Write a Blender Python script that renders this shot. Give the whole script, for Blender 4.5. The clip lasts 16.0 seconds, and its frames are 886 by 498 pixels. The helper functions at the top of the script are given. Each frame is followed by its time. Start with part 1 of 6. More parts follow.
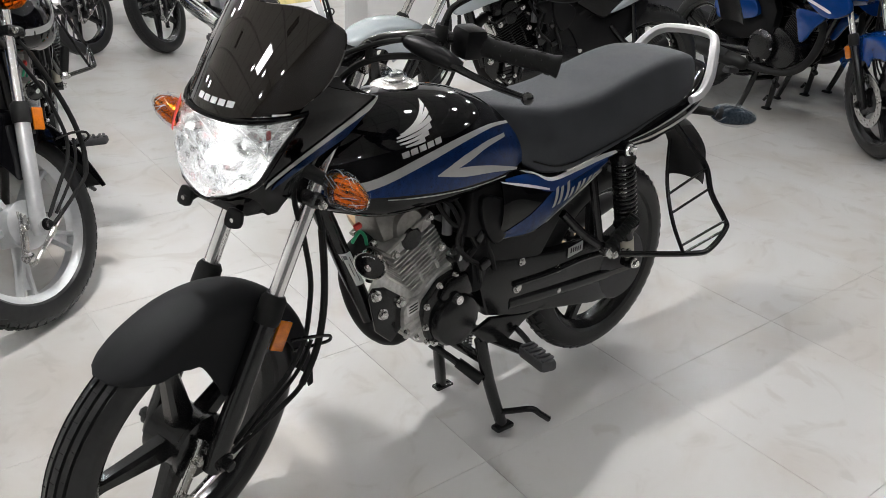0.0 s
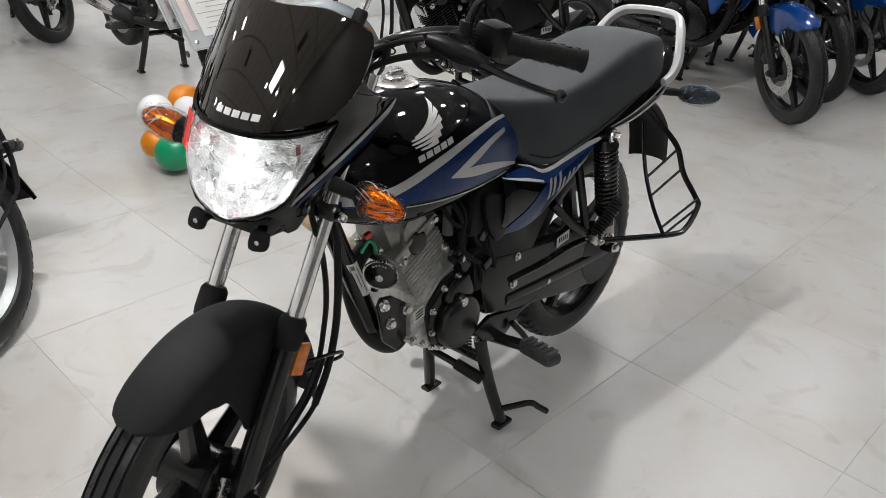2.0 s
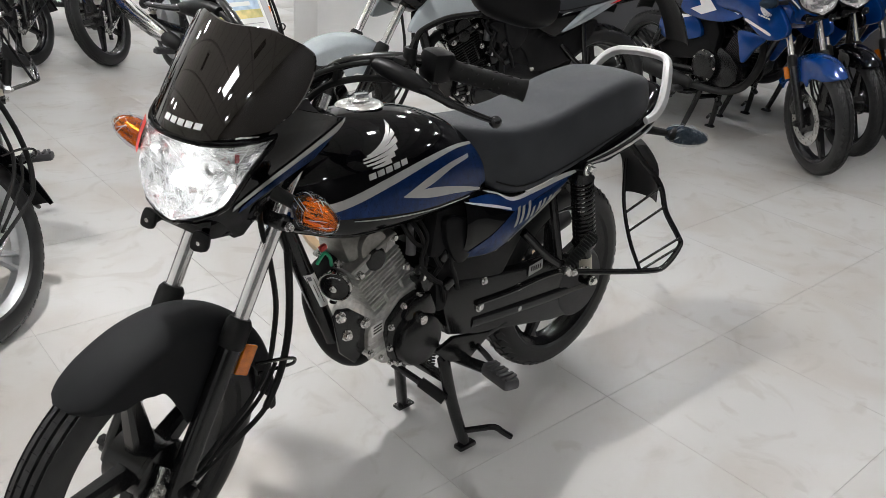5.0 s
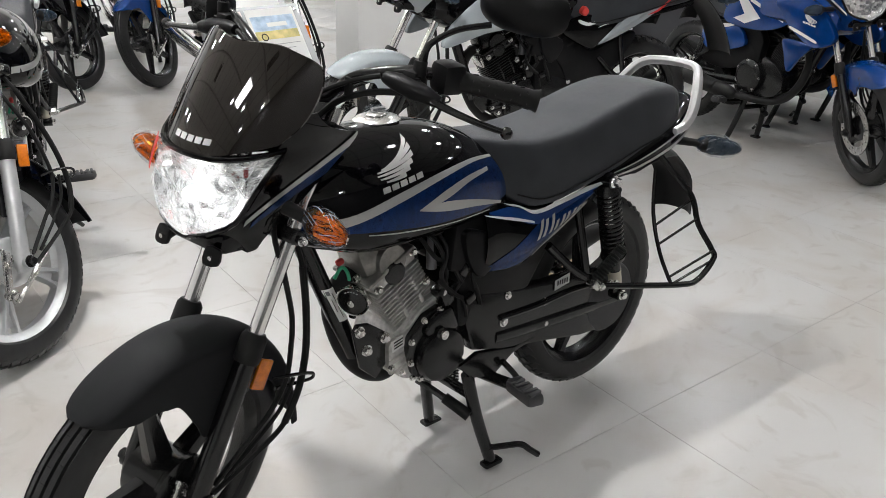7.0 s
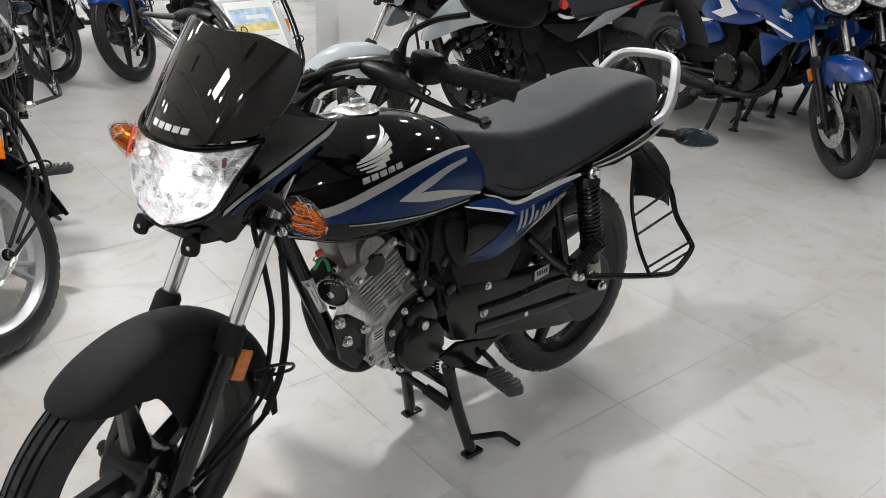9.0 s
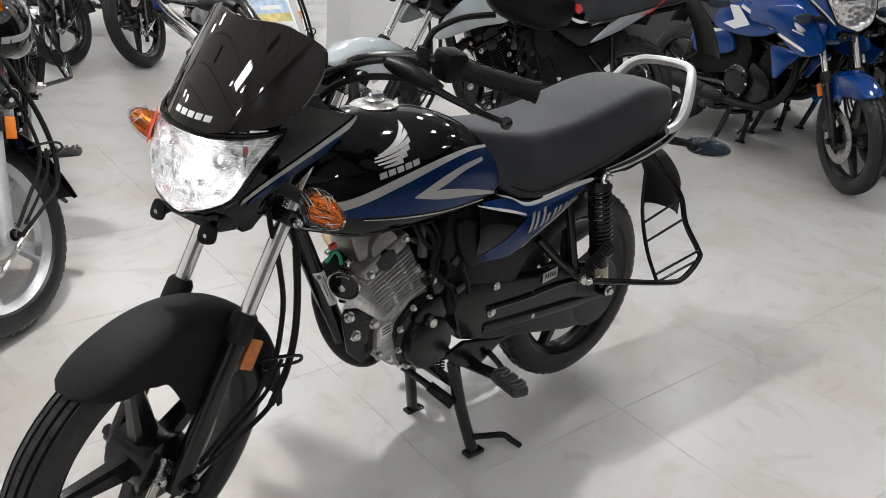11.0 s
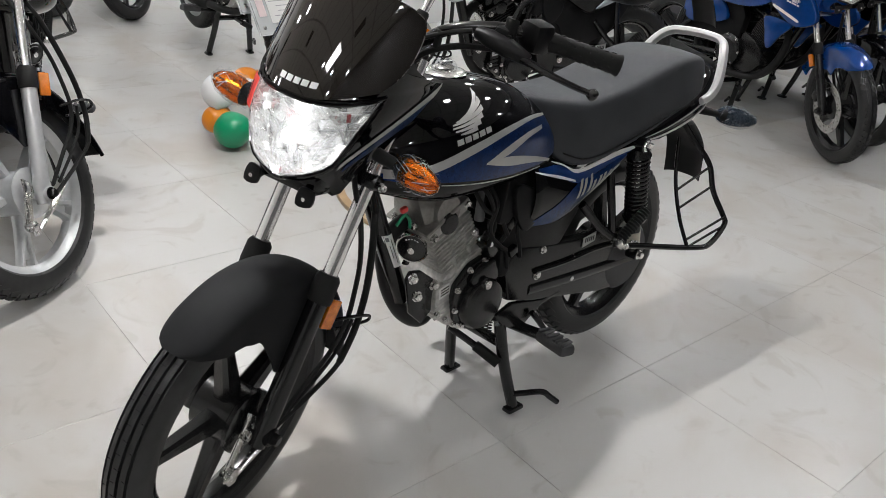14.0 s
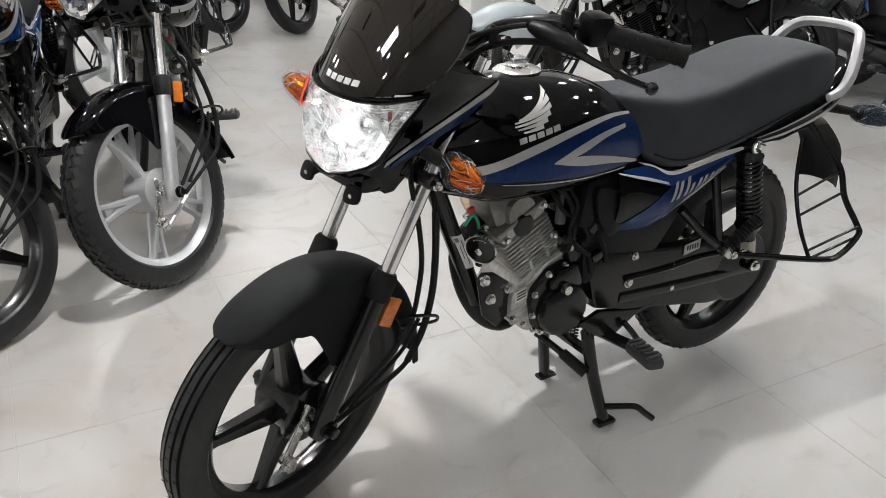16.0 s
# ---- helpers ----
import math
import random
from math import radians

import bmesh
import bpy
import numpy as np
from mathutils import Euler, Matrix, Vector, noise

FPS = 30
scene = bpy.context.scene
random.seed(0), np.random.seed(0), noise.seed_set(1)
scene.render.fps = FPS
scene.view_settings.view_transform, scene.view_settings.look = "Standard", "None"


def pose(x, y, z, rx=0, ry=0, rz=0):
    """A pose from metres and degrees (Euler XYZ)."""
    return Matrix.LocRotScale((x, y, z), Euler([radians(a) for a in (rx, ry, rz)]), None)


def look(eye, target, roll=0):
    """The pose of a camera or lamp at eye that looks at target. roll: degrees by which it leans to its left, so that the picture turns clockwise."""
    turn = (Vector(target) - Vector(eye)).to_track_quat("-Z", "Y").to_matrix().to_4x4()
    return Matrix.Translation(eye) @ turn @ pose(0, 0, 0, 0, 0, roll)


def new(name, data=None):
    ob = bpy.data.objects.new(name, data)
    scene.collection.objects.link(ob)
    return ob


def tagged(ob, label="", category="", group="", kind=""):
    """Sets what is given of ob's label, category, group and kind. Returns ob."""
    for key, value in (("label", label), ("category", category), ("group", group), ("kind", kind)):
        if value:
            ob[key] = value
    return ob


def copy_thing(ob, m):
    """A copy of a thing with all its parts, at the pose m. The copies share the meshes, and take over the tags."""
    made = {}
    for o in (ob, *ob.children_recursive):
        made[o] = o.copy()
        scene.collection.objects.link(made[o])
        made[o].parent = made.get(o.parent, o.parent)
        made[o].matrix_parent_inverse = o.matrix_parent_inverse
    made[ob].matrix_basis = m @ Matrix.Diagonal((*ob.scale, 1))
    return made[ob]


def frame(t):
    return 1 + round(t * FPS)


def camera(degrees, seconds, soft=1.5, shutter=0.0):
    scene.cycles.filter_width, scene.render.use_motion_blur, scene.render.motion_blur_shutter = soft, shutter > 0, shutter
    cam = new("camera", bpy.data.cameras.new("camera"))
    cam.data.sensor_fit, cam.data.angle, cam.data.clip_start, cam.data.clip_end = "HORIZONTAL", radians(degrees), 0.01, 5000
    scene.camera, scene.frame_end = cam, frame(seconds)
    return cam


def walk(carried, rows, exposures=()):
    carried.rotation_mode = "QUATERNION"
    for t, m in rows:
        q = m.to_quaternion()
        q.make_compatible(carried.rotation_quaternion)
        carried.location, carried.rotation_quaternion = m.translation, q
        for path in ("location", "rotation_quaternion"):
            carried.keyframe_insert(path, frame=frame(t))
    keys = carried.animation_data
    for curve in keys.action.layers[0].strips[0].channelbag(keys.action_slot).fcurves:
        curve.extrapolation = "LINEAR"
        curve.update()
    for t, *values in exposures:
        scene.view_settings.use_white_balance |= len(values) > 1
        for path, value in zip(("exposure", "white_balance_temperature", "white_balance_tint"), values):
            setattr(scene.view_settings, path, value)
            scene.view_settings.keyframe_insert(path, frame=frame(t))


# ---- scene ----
cam = camera(57.9, 16.0, soft=0.8)
PATH = [
    (0, (1.672, 1.291, 1.372), (0.49, -0.052, 0.479), 2.9),
    (0.5, (1.688, 1.259, 1.372), (0.513, -0.088, 0.475), 2.9),
    (1, (1.733, 1.164, 1.37), (0.554, -0.177, 0.468), 3.3),
    (1.5, (1.773, 1.064, 1.354), (0.503, -0.164, 0.418), 4.4),
    (2, (1.792, 1.052, 1.382), (0.433, -0.078, 0.447), 3.2),
    (2.5, (1.809, 1.047, 1.384), (0.439, -0.077, 0.457), 4.2),
    (3, (1.814, 1.044, 1.382), (0.429, -0.073, 0.469), 5.0),
    (3.5, (1.814, 1.055, 1.384), (0.414, -0.055, 0.486), 5.6),
    (3.7, (1.81, 1.083, 1.392), (0.408, -0.028, 0.499), 5.7),
    (6, (1.642, 1.306, 1.381), (0.446, -0.065, 0.55), 2.8),
    (6.5, (1.644, 1.304, 1.382), (0.451, -0.073, 0.556), 2.4),
    (7, (1.64, 1.296, 1.378), (0.433, -0.067, 0.551), 2.4),
    (7.5, (1.642, 1.3, 1.375), (0.419, -0.048, 0.546), 2.8),
    (8, (1.644, 1.315, 1.383), (0.412, -0.025, 0.553), 2.8),
    (8.5, (1.64, 1.312, 1.374), (0.403, -0.02, 0.541), 2.5),
    (11, (1.669, 1.286, 1.367), (0.425, -0.038, 0.53), 5.3),
    (11.5, (1.668, 1.298, 1.385), (0.439, -0.04, 0.548), 5.3),
    (12, (1.694, 1.293, 1.385), (0.48, -0.055, 0.544), 5.7),
    (12.5, (1.776, 1.235, 1.383), (0.572, -0.12, 0.538), 5.3),
    (13, (1.858, 1.175, 1.375), (0.635, -0.127, 0.476), 5.0),
    (13.5, (1.901, 1.154, 1.371), (0.598, -0.06, 0.46), 6.6),
    (14, (1.877, 1.164, 1.377), (0.577, -0.049, 0.462), 7.6),
    (14.5, (1.806, 1.213, 1.391), (0.517, -0.012, 0.474), 8.5),
    (15, (1.735, 1.25, 1.378), (0.587, -0.099, 0.45), 7.1),
    (15.5, (1.686, 1.295, 1.375), (0.725, -0.188, 0.438), 4.1),
    (16, (1.677, 1.298, 1.369), (0.726, -0.195, 0.438), 2.5),
]
walk(cam, [(t, look(eye, target, roll)) for t, eye, target, roll in PATH],
     exposures=[(0.0, 0.06), (1.5, -0.02), (3.5, -0.06), (6.0, 0.06), (12.0, 0.06), (13.0, 0.0), (14.0, -0.05), (15.0, 0.02), (16.0, 0.07)])

# ---- world and light ----
world = bpy.data.worlds.new("showroom_world")
scene.world = world
world.use_nodes = True
world.node_tree.nodes["Background"].inputs[0].default_value = (0.8, 0.85, 0.9, 1)
world.node_tree.nodes["Background"].inputs[1].default_value = 0.15


# ---- materials ----
def material(name, color, rough=0.5, metal=0.0, coat=0.0, vary=0.15, scale=20.0, bump=0.0, bscale=200.0, rvary=0.1, spec=0.5, tint=None):
    """A surface with two scales of variation in colour and gloss, and fine relief."""
    m = bpy.data.materials.new(name)
    m.use_nodes = True
    nt = m.node_tree
    b = nt.nodes["Principled BSDF"]
    b.inputs["Metallic"].default_value = metal
    b.inputs["Coat Weight"].default_value = coat
    b.inputs["Coat Roughness"].default_value = 0.03
    b.inputs["Specular IOR Level"].default_value = spec
    tc = nt.nodes.new("ShaderNodeTexCoord")
    n1 = nt.nodes.new("ShaderNodeTexNoise")
    n1.inputs["Scale"].default_value = scale
    n1.inputs["Detail"].default_value = 6
    n2 = nt.nodes.new("ShaderNodeTexNoise")
    n2.inputs["Scale"].default_value = scale / 8
    n2.inputs["Detail"].default_value = 3
    add = nt.nodes.new("ShaderNodeMath")
    add.operation = "ADD"
    nt.links.new(tc.outputs["Object"], n1.inputs["Vector"])
    nt.links.new(tc.outputs["Object"], n2.inputs["Vector"])
    nt.links.new(n1.outputs["Fac"], add.inputs[0])
    nt.links.new(n2.outputs["Fac"], add.inputs[1])
    ramp = nt.nodes.new("ShaderNodeMapRange")
    ramp.inputs["From Min"].default_value, ramp.inputs["From Max"].default_value = 0.6, 1.4
    nt.links.new(add.outputs[0], ramp.inputs["Value"])
    mix = nt.nodes.new("ShaderNodeMix")
    mix.data_type = "RGBA"
    lo = [c * (1 - vary) for c in color]
    hi = [min(1, c * (1 + vary)) for c in (tint or color)]
    mix.inputs[6].default_value, mix.inputs[7].default_value = (*lo, 1), (*hi, 1)
    nt.links.new(ramp.outputs[0], mix.inputs[0])
    nt.links.new(mix.outputs[2], b.inputs["Base Color"])
    rr = nt.nodes.new("ShaderNodeMapRange")
    rr.inputs["To Min"].default_value, rr.inputs["To Max"].default_value = max(0.01, rough * (1 - rvary)), min(1, rough * (1 + rvary))
    nt.links.new(n1.outputs["Fac"], rr.inputs["Value"])
    nt.links.new(rr.outputs[0], b.inputs["Roughness"])
    if bump:
        n3 = nt.nodes.new("ShaderNodeTexNoise")
        n3.inputs["Scale"].default_value = bscale
        n3.inputs["Detail"].default_value = 4
        nt.links.new(tc.outputs["Object"], n3.inputs["Vector"])
        bp = nt.nodes.new("ShaderNodeBump")
        bp.inputs["Strength"].default_value = bump
        bp.inputs["Distance"].default_value = 0.002
        nt.links.new(n3.outputs["Fac"], bp.inputs["Height"])
        nt.links.new(bp.outputs[0], b.inputs["Normal"])
    return m


def emitter(name, color, strength):
    m = bpy.data.materials.new(name)
    m.use_nodes = True
    nt = m.node_tree
    nt.nodes.remove(nt.nodes["Principled BSDF"])
    e = nt.nodes.new("ShaderNodeEmission")
    e.inputs[0].default_value, e.inputs[1].default_value = (*color, 1), strength
    nt.links.new(e.outputs[0], nt.nodes["Material Output"].inputs[0])
    return m


def clear(name, color, rough=0.05, bump=0.0, bscale=60.0, ior=1.45, alpha=1.0, trans=1.0):
    m = bpy.data.materials.new(name)
    m.use_nodes = True
    nt = m.node_tree
    b = nt.nodes["Principled BSDF"]
    b.inputs["Base Color"].default_value = (*color, 1)
    b.inputs["Roughness"].default_value = rough
    b.inputs["IOR"].default_value = ior
    b.inputs["Transmission Weight"].default_value = trans
    b.inputs["Alpha"].default_value = alpha
    if bump:
        tc = nt.nodes.new("ShaderNodeTexCoord")
        v = nt.nodes.new("ShaderNodeTexVoronoi")
        v.inputs["Scale"].default_value = bscale
        nt.links.new(tc.outputs["Object"], v.inputs["Vector"])
        bp = nt.nodes.new("ShaderNodeBump")
        bp.inputs["Strength"].default_value = bump
        bp.inputs["Distance"].default_value = 0.004
        nt.links.new(v.outputs["Distance"], bp.inputs["Height"])
        nt.links.new(bp.outputs[0], b.inputs["Normal"])
    return m


GLOSS_BLACK = material("gloss_black_paint", (0.0015, 0.0015, 0.002), 0.06, coat=0.18, vary=0.3, rvary=0.3, spec=0.24)
BLUE_PAINT = material("dark_blue_metallic_paint", (0.0009, 0.010, 0.058), 0.28, metal=0.45, coat=0.4, vary=0.25, scale=500, spec=0.14, tint=(0.0017, 0.027, 0.125))
BRIGHT_BLUE = material("bright_blue_paint", (0.0006, 0.040, 0.200), 0.18, metal=0.20, coat=0.8, vary=0.2, scale=300, spec=0.30)
MID_BLUE = material("mid_blue_decal", (0.002, 0.030, 0.15), 0.3, coat=0.5, vary=0.15, scale=300, spec=0.3)
SILVER_DECAL = material("silver_grey_decal", (0.42, 0.42, 0.41), 0.35, metal=0.3, vary=0.08)
WHITE_DECAL = material("white_decal", (0.75, 0.76, 0.76), 0.35, vary=0.04)
GREY_PAINT = material("light_grey_paint", (0.36, 0.40, 0.42), 0.25, coat=0.8, vary=0.06, scale=200)
RED_DECAL = material("red_decal", (0.5, 0.02, 0.02), 0.4)
MATTE_BLACK = material("matte_black_plastic", (0.005, 0.005, 0.0055), 0.42, vary=0.25, scale=60, bump=0.10, bscale=900, spec=0.20)
PEG_GREY = material("dusty_grey_rubber", (0.045, 0.045, 0.048), 0.6, vary=0.3, scale=80, bump=0.2, bscale=500)
SATIN_BLACK = material("satin_black_steel", (0.0065, 0.0065, 0.007), 0.22, vary=0.25, scale=40, bump=0.05, bscale=400, spec=0.52)
FENDER_BLACK = material("matte_black_fender_plastic", (0.0125, 0.0130, 0.0140), 0.66, vary=0.2, scale=40, bump=0.12, bscale=900, spec=0.13)
RUBBER = material("black_rubber", (0.009, 0.009, 0.009), 0.6, vary=0.25, scale=60, bump=0.15, bscale=500, spec=0.22)
TYRE = material("tyre_rubber", (0.020, 0.0203, 0.0207), 0.36, vary=0.3, scale=50, bump=0.10, bscale=600, spec=0.36)
VINYL = material("grained_black_vinyl", (0.025, 0.028, 0.034), 0.52, tint=(0.036, 0.039, 0.044), vary=0.2, scale=14, bump=0.3, bscale=1200, spec=0.35)
CHROME = material("chrome", (0.93, 0.93, 0.92), 0.20, metal=1.0, vary=0.06, scale=60, rvary=0.4)
STEEL = material("zinc_plated_steel", (0.66, 0.65, 0.63), 0.25, metal=1.0, vary=0.2, scale=200, rvary=0.4)
CAST = material("cast_aluminium", (0.56, 0.55, 0.53), 0.38, metal=0.9, vary=0.35, scale=90, bump=0.35, bscale=900, rvary=0.3)
CAST_DARK = material("grey_painted_casting", (0.32, 0.31, 0.29), 0.34, metal=0.7, vary=0.25, scale=90, bump=0.3, bscale=900, rvary=0.3)
SILVER_WHEEL = material("silver_wheel_paint", (0.62, 0.63, 0.64), 0.32, metal=0.6, vary=0.08, scale=80)
SILVER_RAIL = material("silver_grab_rail_paint", (0.60, 0.60, 0.605), 0.30, metal=0.3, vary=0.06, scale=80)
ORANGE = clear("amber_turn_lens", (1.0, 0.17, 0.001), 0.03, bump=0.6, bscale=160, ior=1.2)
TURN_BOWL = material("bright_turn_signal_bowl", (0.95, 0.92, 0.85), 0.14, metal=1.0, vary=0.1, scale=90)
ORANGE_SOLID = material("orange_reflector_plastic", (0.58, 0.15, 0.003), 0.18, coat=1.0, vary=0.35, scale=500, bump=0.4, bscale=700)
LENS = clear("clear_lens", (0.98, 0.98, 0.98), 0.02, ior=1.12)
REFLECTOR = material("faceted_reflector", (0.90, 0.90, 0.90), 0.20, metal=1.0, vary=0.06, scale=50, bump=0.3, bscale=120)
WRAP = clear("clear_wrapping_film", (0.16, 0.19, 0.22), 0.03, bump=1.0, bscale=90, alpha=0.13, trans=0.0)
FOLD = clear("film_fold", (0.82, 0.83, 0.84), 0.10, alpha=0.70, trans=0.0)
FILM = clear("headlight_film", (0.42, 0.44, 0.46), 0.05, bump=1.0, bscale=60, alpha=0.26, trans=0.0)
# pale colour imitates the glints on creased clear film
SPARK = clear("painted_crease_glint", (0.78, 0.84, 0.90), 0.08, alpha=0.50, trans=0.0)
STICKER = material("white_paper_sticker", (0.78, 0.78, 0.76), 0.6, vary=0.04)
GREENWIRE = material("green_wire_sleeve", (0.02, 0.32, 0.16), 0.45)
REDPLUG = material("red_plug_plastic", (0.62, 0.05, 0.04), 0.45)
CREAM = material("cream_damper_paint", (0.50, 0.47, 0.38), 0.45, vary=0.15, scale=60)

SMOKED = material("smoked_screen", (0.013, 0.010, 0.008), 0.035, coat=1.0, vary=0.2, rvary=0.3)
LAMP_GLOW = emitter("lit_bulb", (1.0, 0.99, 0.97), 130.0)
TAIL_RED = material("red_lamp_lens", (0.45, 0.01, 0.01), 0.12, coat=1.0)
CLEAR_TURN = clear("dark_clear_turn_lens", (0.02, 0.035, 0.055), 0.05, bump=1.0, bscale=110, trans=0.1)
GREYPIPE = material("grey_pipe_sleeve", (0.16, 0.16, 0.17), 0.5)
EXHAUST = material("matt_black_exhaust", (0.010, 0.010, 0.010), 0.55, vary=0.2, bump=0.1, bscale=500, spec=0.3)


# ---- building helpers ----
def catmull(pts, sub):
    pts = [Vector(p) for p in pts]
    if len(pts) < 3 or sub < 2:
        return pts
    out = []
    for i in range(len(pts) - 1):
        p0, p1, p2, p3 = pts[max(i - 1, 0)], pts[i], pts[i + 1], pts[min(i + 2, len(pts) - 1)]
        for k in range(sub):
            t = k / sub
            out.append(0.5 * (2 * p1 + (p2 - p0) * t + (2 * p0 - 5 * p1 + 4 * p2 - p3) * t * t + (3 * p1 - p0 - 3 * p2 + p3) * t ** 3))
    return out + [pts[-1]]


def rings(bm, loops, caps=True, close=False):
    vs = [[bm.verts.new(p) for p in lp] for lp in loops]
    n = len(vs[0])
    for a, b in zip(vs, vs[1:] + ([vs[0]] if close else [])):
        for i in range(n):
            j = (i + 1) % n
            bm.faces.new((a[i], a[j], b[j], b[i]))
    if caps and not close:
        bm.faces.new(vs[0][::-1])
        bm.faces.new(vs[-1])
    return bm


def tube(pts, r, n=10, sub=5, bm=None, flat=1.0):
    """A round bar along a smooth line; r: one radius, or one for each point; flat: height over width."""
    bm = bm or bmesh.new()
    line = catmull(pts, sub)
    rs = [r] * len(line) if isinstance(r, (int, float)) else [float(x) for x in np.interp(np.linspace(0, len(r) - 1, len(line)), range(len(r)), r)]
    loops, side = [], None
    for i, p in enumerate(line):
        d = (line[min(i + 1, len(line) - 1)] - line[max(i - 1, 0)]).normalized()
        if side is None:
            side = d.cross(Vector((0, 0, 1)) if abs(d.z) < 0.9 else Vector((1, 0, 0))).normalized()
        side = (side - d * side.dot(d)).normalized()
        up = d.cross(side)
        loops.append([p + rs[i] * (math.cos(2 * math.pi * k / n) * side + flat * math.sin(2 * math.pi * k / n) * up) for k in range(n)])
    return rings(bm, loops)


def lathe(prof, n=48, m=None, bm=None, close=False):
    """Profile points (radius, along y) turned about the y axis, placed by m."""
    bm = bm or bmesh.new()
    loops = []
    for r, a in prof:
        lp = [Vector((r * math.cos(2 * math.pi * k / n), a, r * math.sin(2 * math.pi * k / n))) for k in range(n)]
        loops.append([m @ p for p in lp] if m else lp)
    return rings(bm, loops, caps=not close, close=close)


def box(size, m, bevel=0.003, bm=None, taper=1.0):
    b2 = bmesh.new()
    bmesh.ops.create_cube(b2, size=1)
    for v in b2.verts:
        k = taper if v.co.z > 0 else 1
        v.co = Vector((v.co.x * size[0] * k, v.co.y * size[1] * k, v.co.z * size[2]))
    if bevel:
        bmesh.ops.bevel(b2, geom=list(b2.edges), offset=min(bevel, min(size) * 0.45), segments=2, affect="EDGES", profile=0.5)
    b2.transform(m)
    return merge(bm, b2)


def merge(bm, *others):
    """Add the other meshes to bm."""
    if bm is None:
        bm, others = others[0], others[1:]
    for o in others:
        vs = {v: bm.verts.new(v.co) for v in o.verts}
        for f in o.faces:
            try:
                bm.faces.new([vs[v] for v in f.verts])
            except ValueError:
                pass
        o.free()
    return bm


def plate(poly, y0, y1, bevel=0.003, plane="xz", m=None):
    """A polygon in x and z made thick from y0 to y1, its edges rounded."""
    bm = bmesh.new()
    a = [bm.verts.new((x, y0, z)) for x, z in poly]
    f = bm.faces.new(a)
    g = bmesh.ops.extrude_face_region(bm, geom=[f])
    bmesh.ops.translate(bm, vec=(0, y1 - y0, 0), verts=[v for v in g["geom"] if isinstance(v, bmesh.types.BMVert)])
    bmesh.ops.recalc_face_normals(bm, faces=bm.faces)
    if bevel:
        bmesh.ops.bevel(bm, geom=[e for e in bm.edges], offset=bevel, segments=2, affect="EDGES", profile=0.5)
    bmesh.ops.triangulate(bm, faces=[f for f in bm.faces if len(f.verts) > 4])
    if m:
        bm.transform(m)
    return bm


def patch(fn, nu, nv, thick=0.0, bm=None):
    """A sheet from fn(u, v), u and v from 0 to 1; thick: metres towards its back."""
    b2 = bmesh.new()
    g = [[b2.verts.new(fn(i / nu, j / nv)) for j in range(nv + 1)] for i in range(nu + 1)]
    for i in range(nu):
        for j in range(nv):
            b2.faces.new((g[i][j], g[i + 1][j], g[i + 1][j + 1], g[i][j + 1]))
    if thick:
        bmesh.ops.recalc_face_normals(b2, faces=b2.faces)
        bmesh.ops.solidify(b2, geom=list(b2.faces), thickness=thick)
    return merge(bm, b2)


def mirror_y(bm):
    for v in bm.verts:
        v.co.y = -v.co.y
    bmesh.ops.reverse_faces(bm, faces=list(bm.faces))
    return bm


def at(x, points):
    """Linear look-up: points (x, value...) in rising x."""
    xs = [p[0] for p in points]
    v = [float(np.interp(x, xs, [p[k] for p in points])) for k in range(1, len(points[0]))]
    return v[0] if len(v) == 1 else v


def smooth_at(x, points):
    """Smooth look-up through points (x, value...)."""
    xs = [p[0] for p in points]
    i = max(0, min(len(xs) - 2, int(np.searchsorted(xs, x)) - 1))
    t = min(1, max(0, (x - xs[i]) / (xs[i + 1] - xs[i])))
    out = []
    for k in range(1, len(points[0])):
        y = [p[k] for p in points]
        def slope(j):
            a, b = max(j - 1, 0), min(j + 1, len(xs) - 1)
            return (y[b] - y[a]) / (xs[b] - xs[a])
        h = xs[i + 1] - xs[i]
        out.append((2 * t ** 3 - 3 * t * t + 1) * y[i] + (t ** 3 - 2 * t * t + t) * h * slope(i) + (-2 * t ** 3 + 3 * t * t) * y[i + 1] + (t ** 3 - t * t) * h * slope(i + 1))
    return out[0] if len(out) == 1 else out


def part(name, bm, mat, parent, label="", m=None, sharp=35):
    """One mesh object under a thing or a part."""
    if m:
        bm.transform(m)
    bmesh.ops.recalc_face_normals(bm, faces=bm.faces)
    me = bpy.data.meshes.new(name)
    bm.to_mesh(me)
    bm.free()
    me.materials.append(mat)
    for p in me.polygons:
        p.use_smooth = True
    me.set_sharp_from_angle(angle=radians(sharp))
    ob = new(name, me)
    if parent:
        ob.parent = parent
    if label:
        ob["label"] = label
    return ob


def thing(name, label, category, group="", kind=""):
    return tagged(new(name), label, category, group, kind)


def bolt(p, r=0.008, h=0.008, axis="y", bm=None):
    """A hexagon head with a washer."""
    bm = bm or bmesh.new()
    rot = {"y": Matrix(), "-y": Matrix.Rotation(math.pi, 4, "X"), "x": Matrix.Rotation(-math.pi / 2, 4, "Z"), "z": Matrix.Rotation(math.pi / 2, 4, "X")}[axis]
    m = Matrix.Translation(p) @ rot
    lathe([(r * 1.35, -0.002), (r * 1.35, 0.002)], 14, m, bm)
    lathe([(r, 0.0), (r, h * 0.8), (r * 0.8, h)], 6, m, bm)
    return bm


def each(name, bms, mat, parent, label="", m=None):
    """The same part several times over, each a mesh of its own."""
    for bm in bms:
        part(name, bm, mat, parent, label, m)


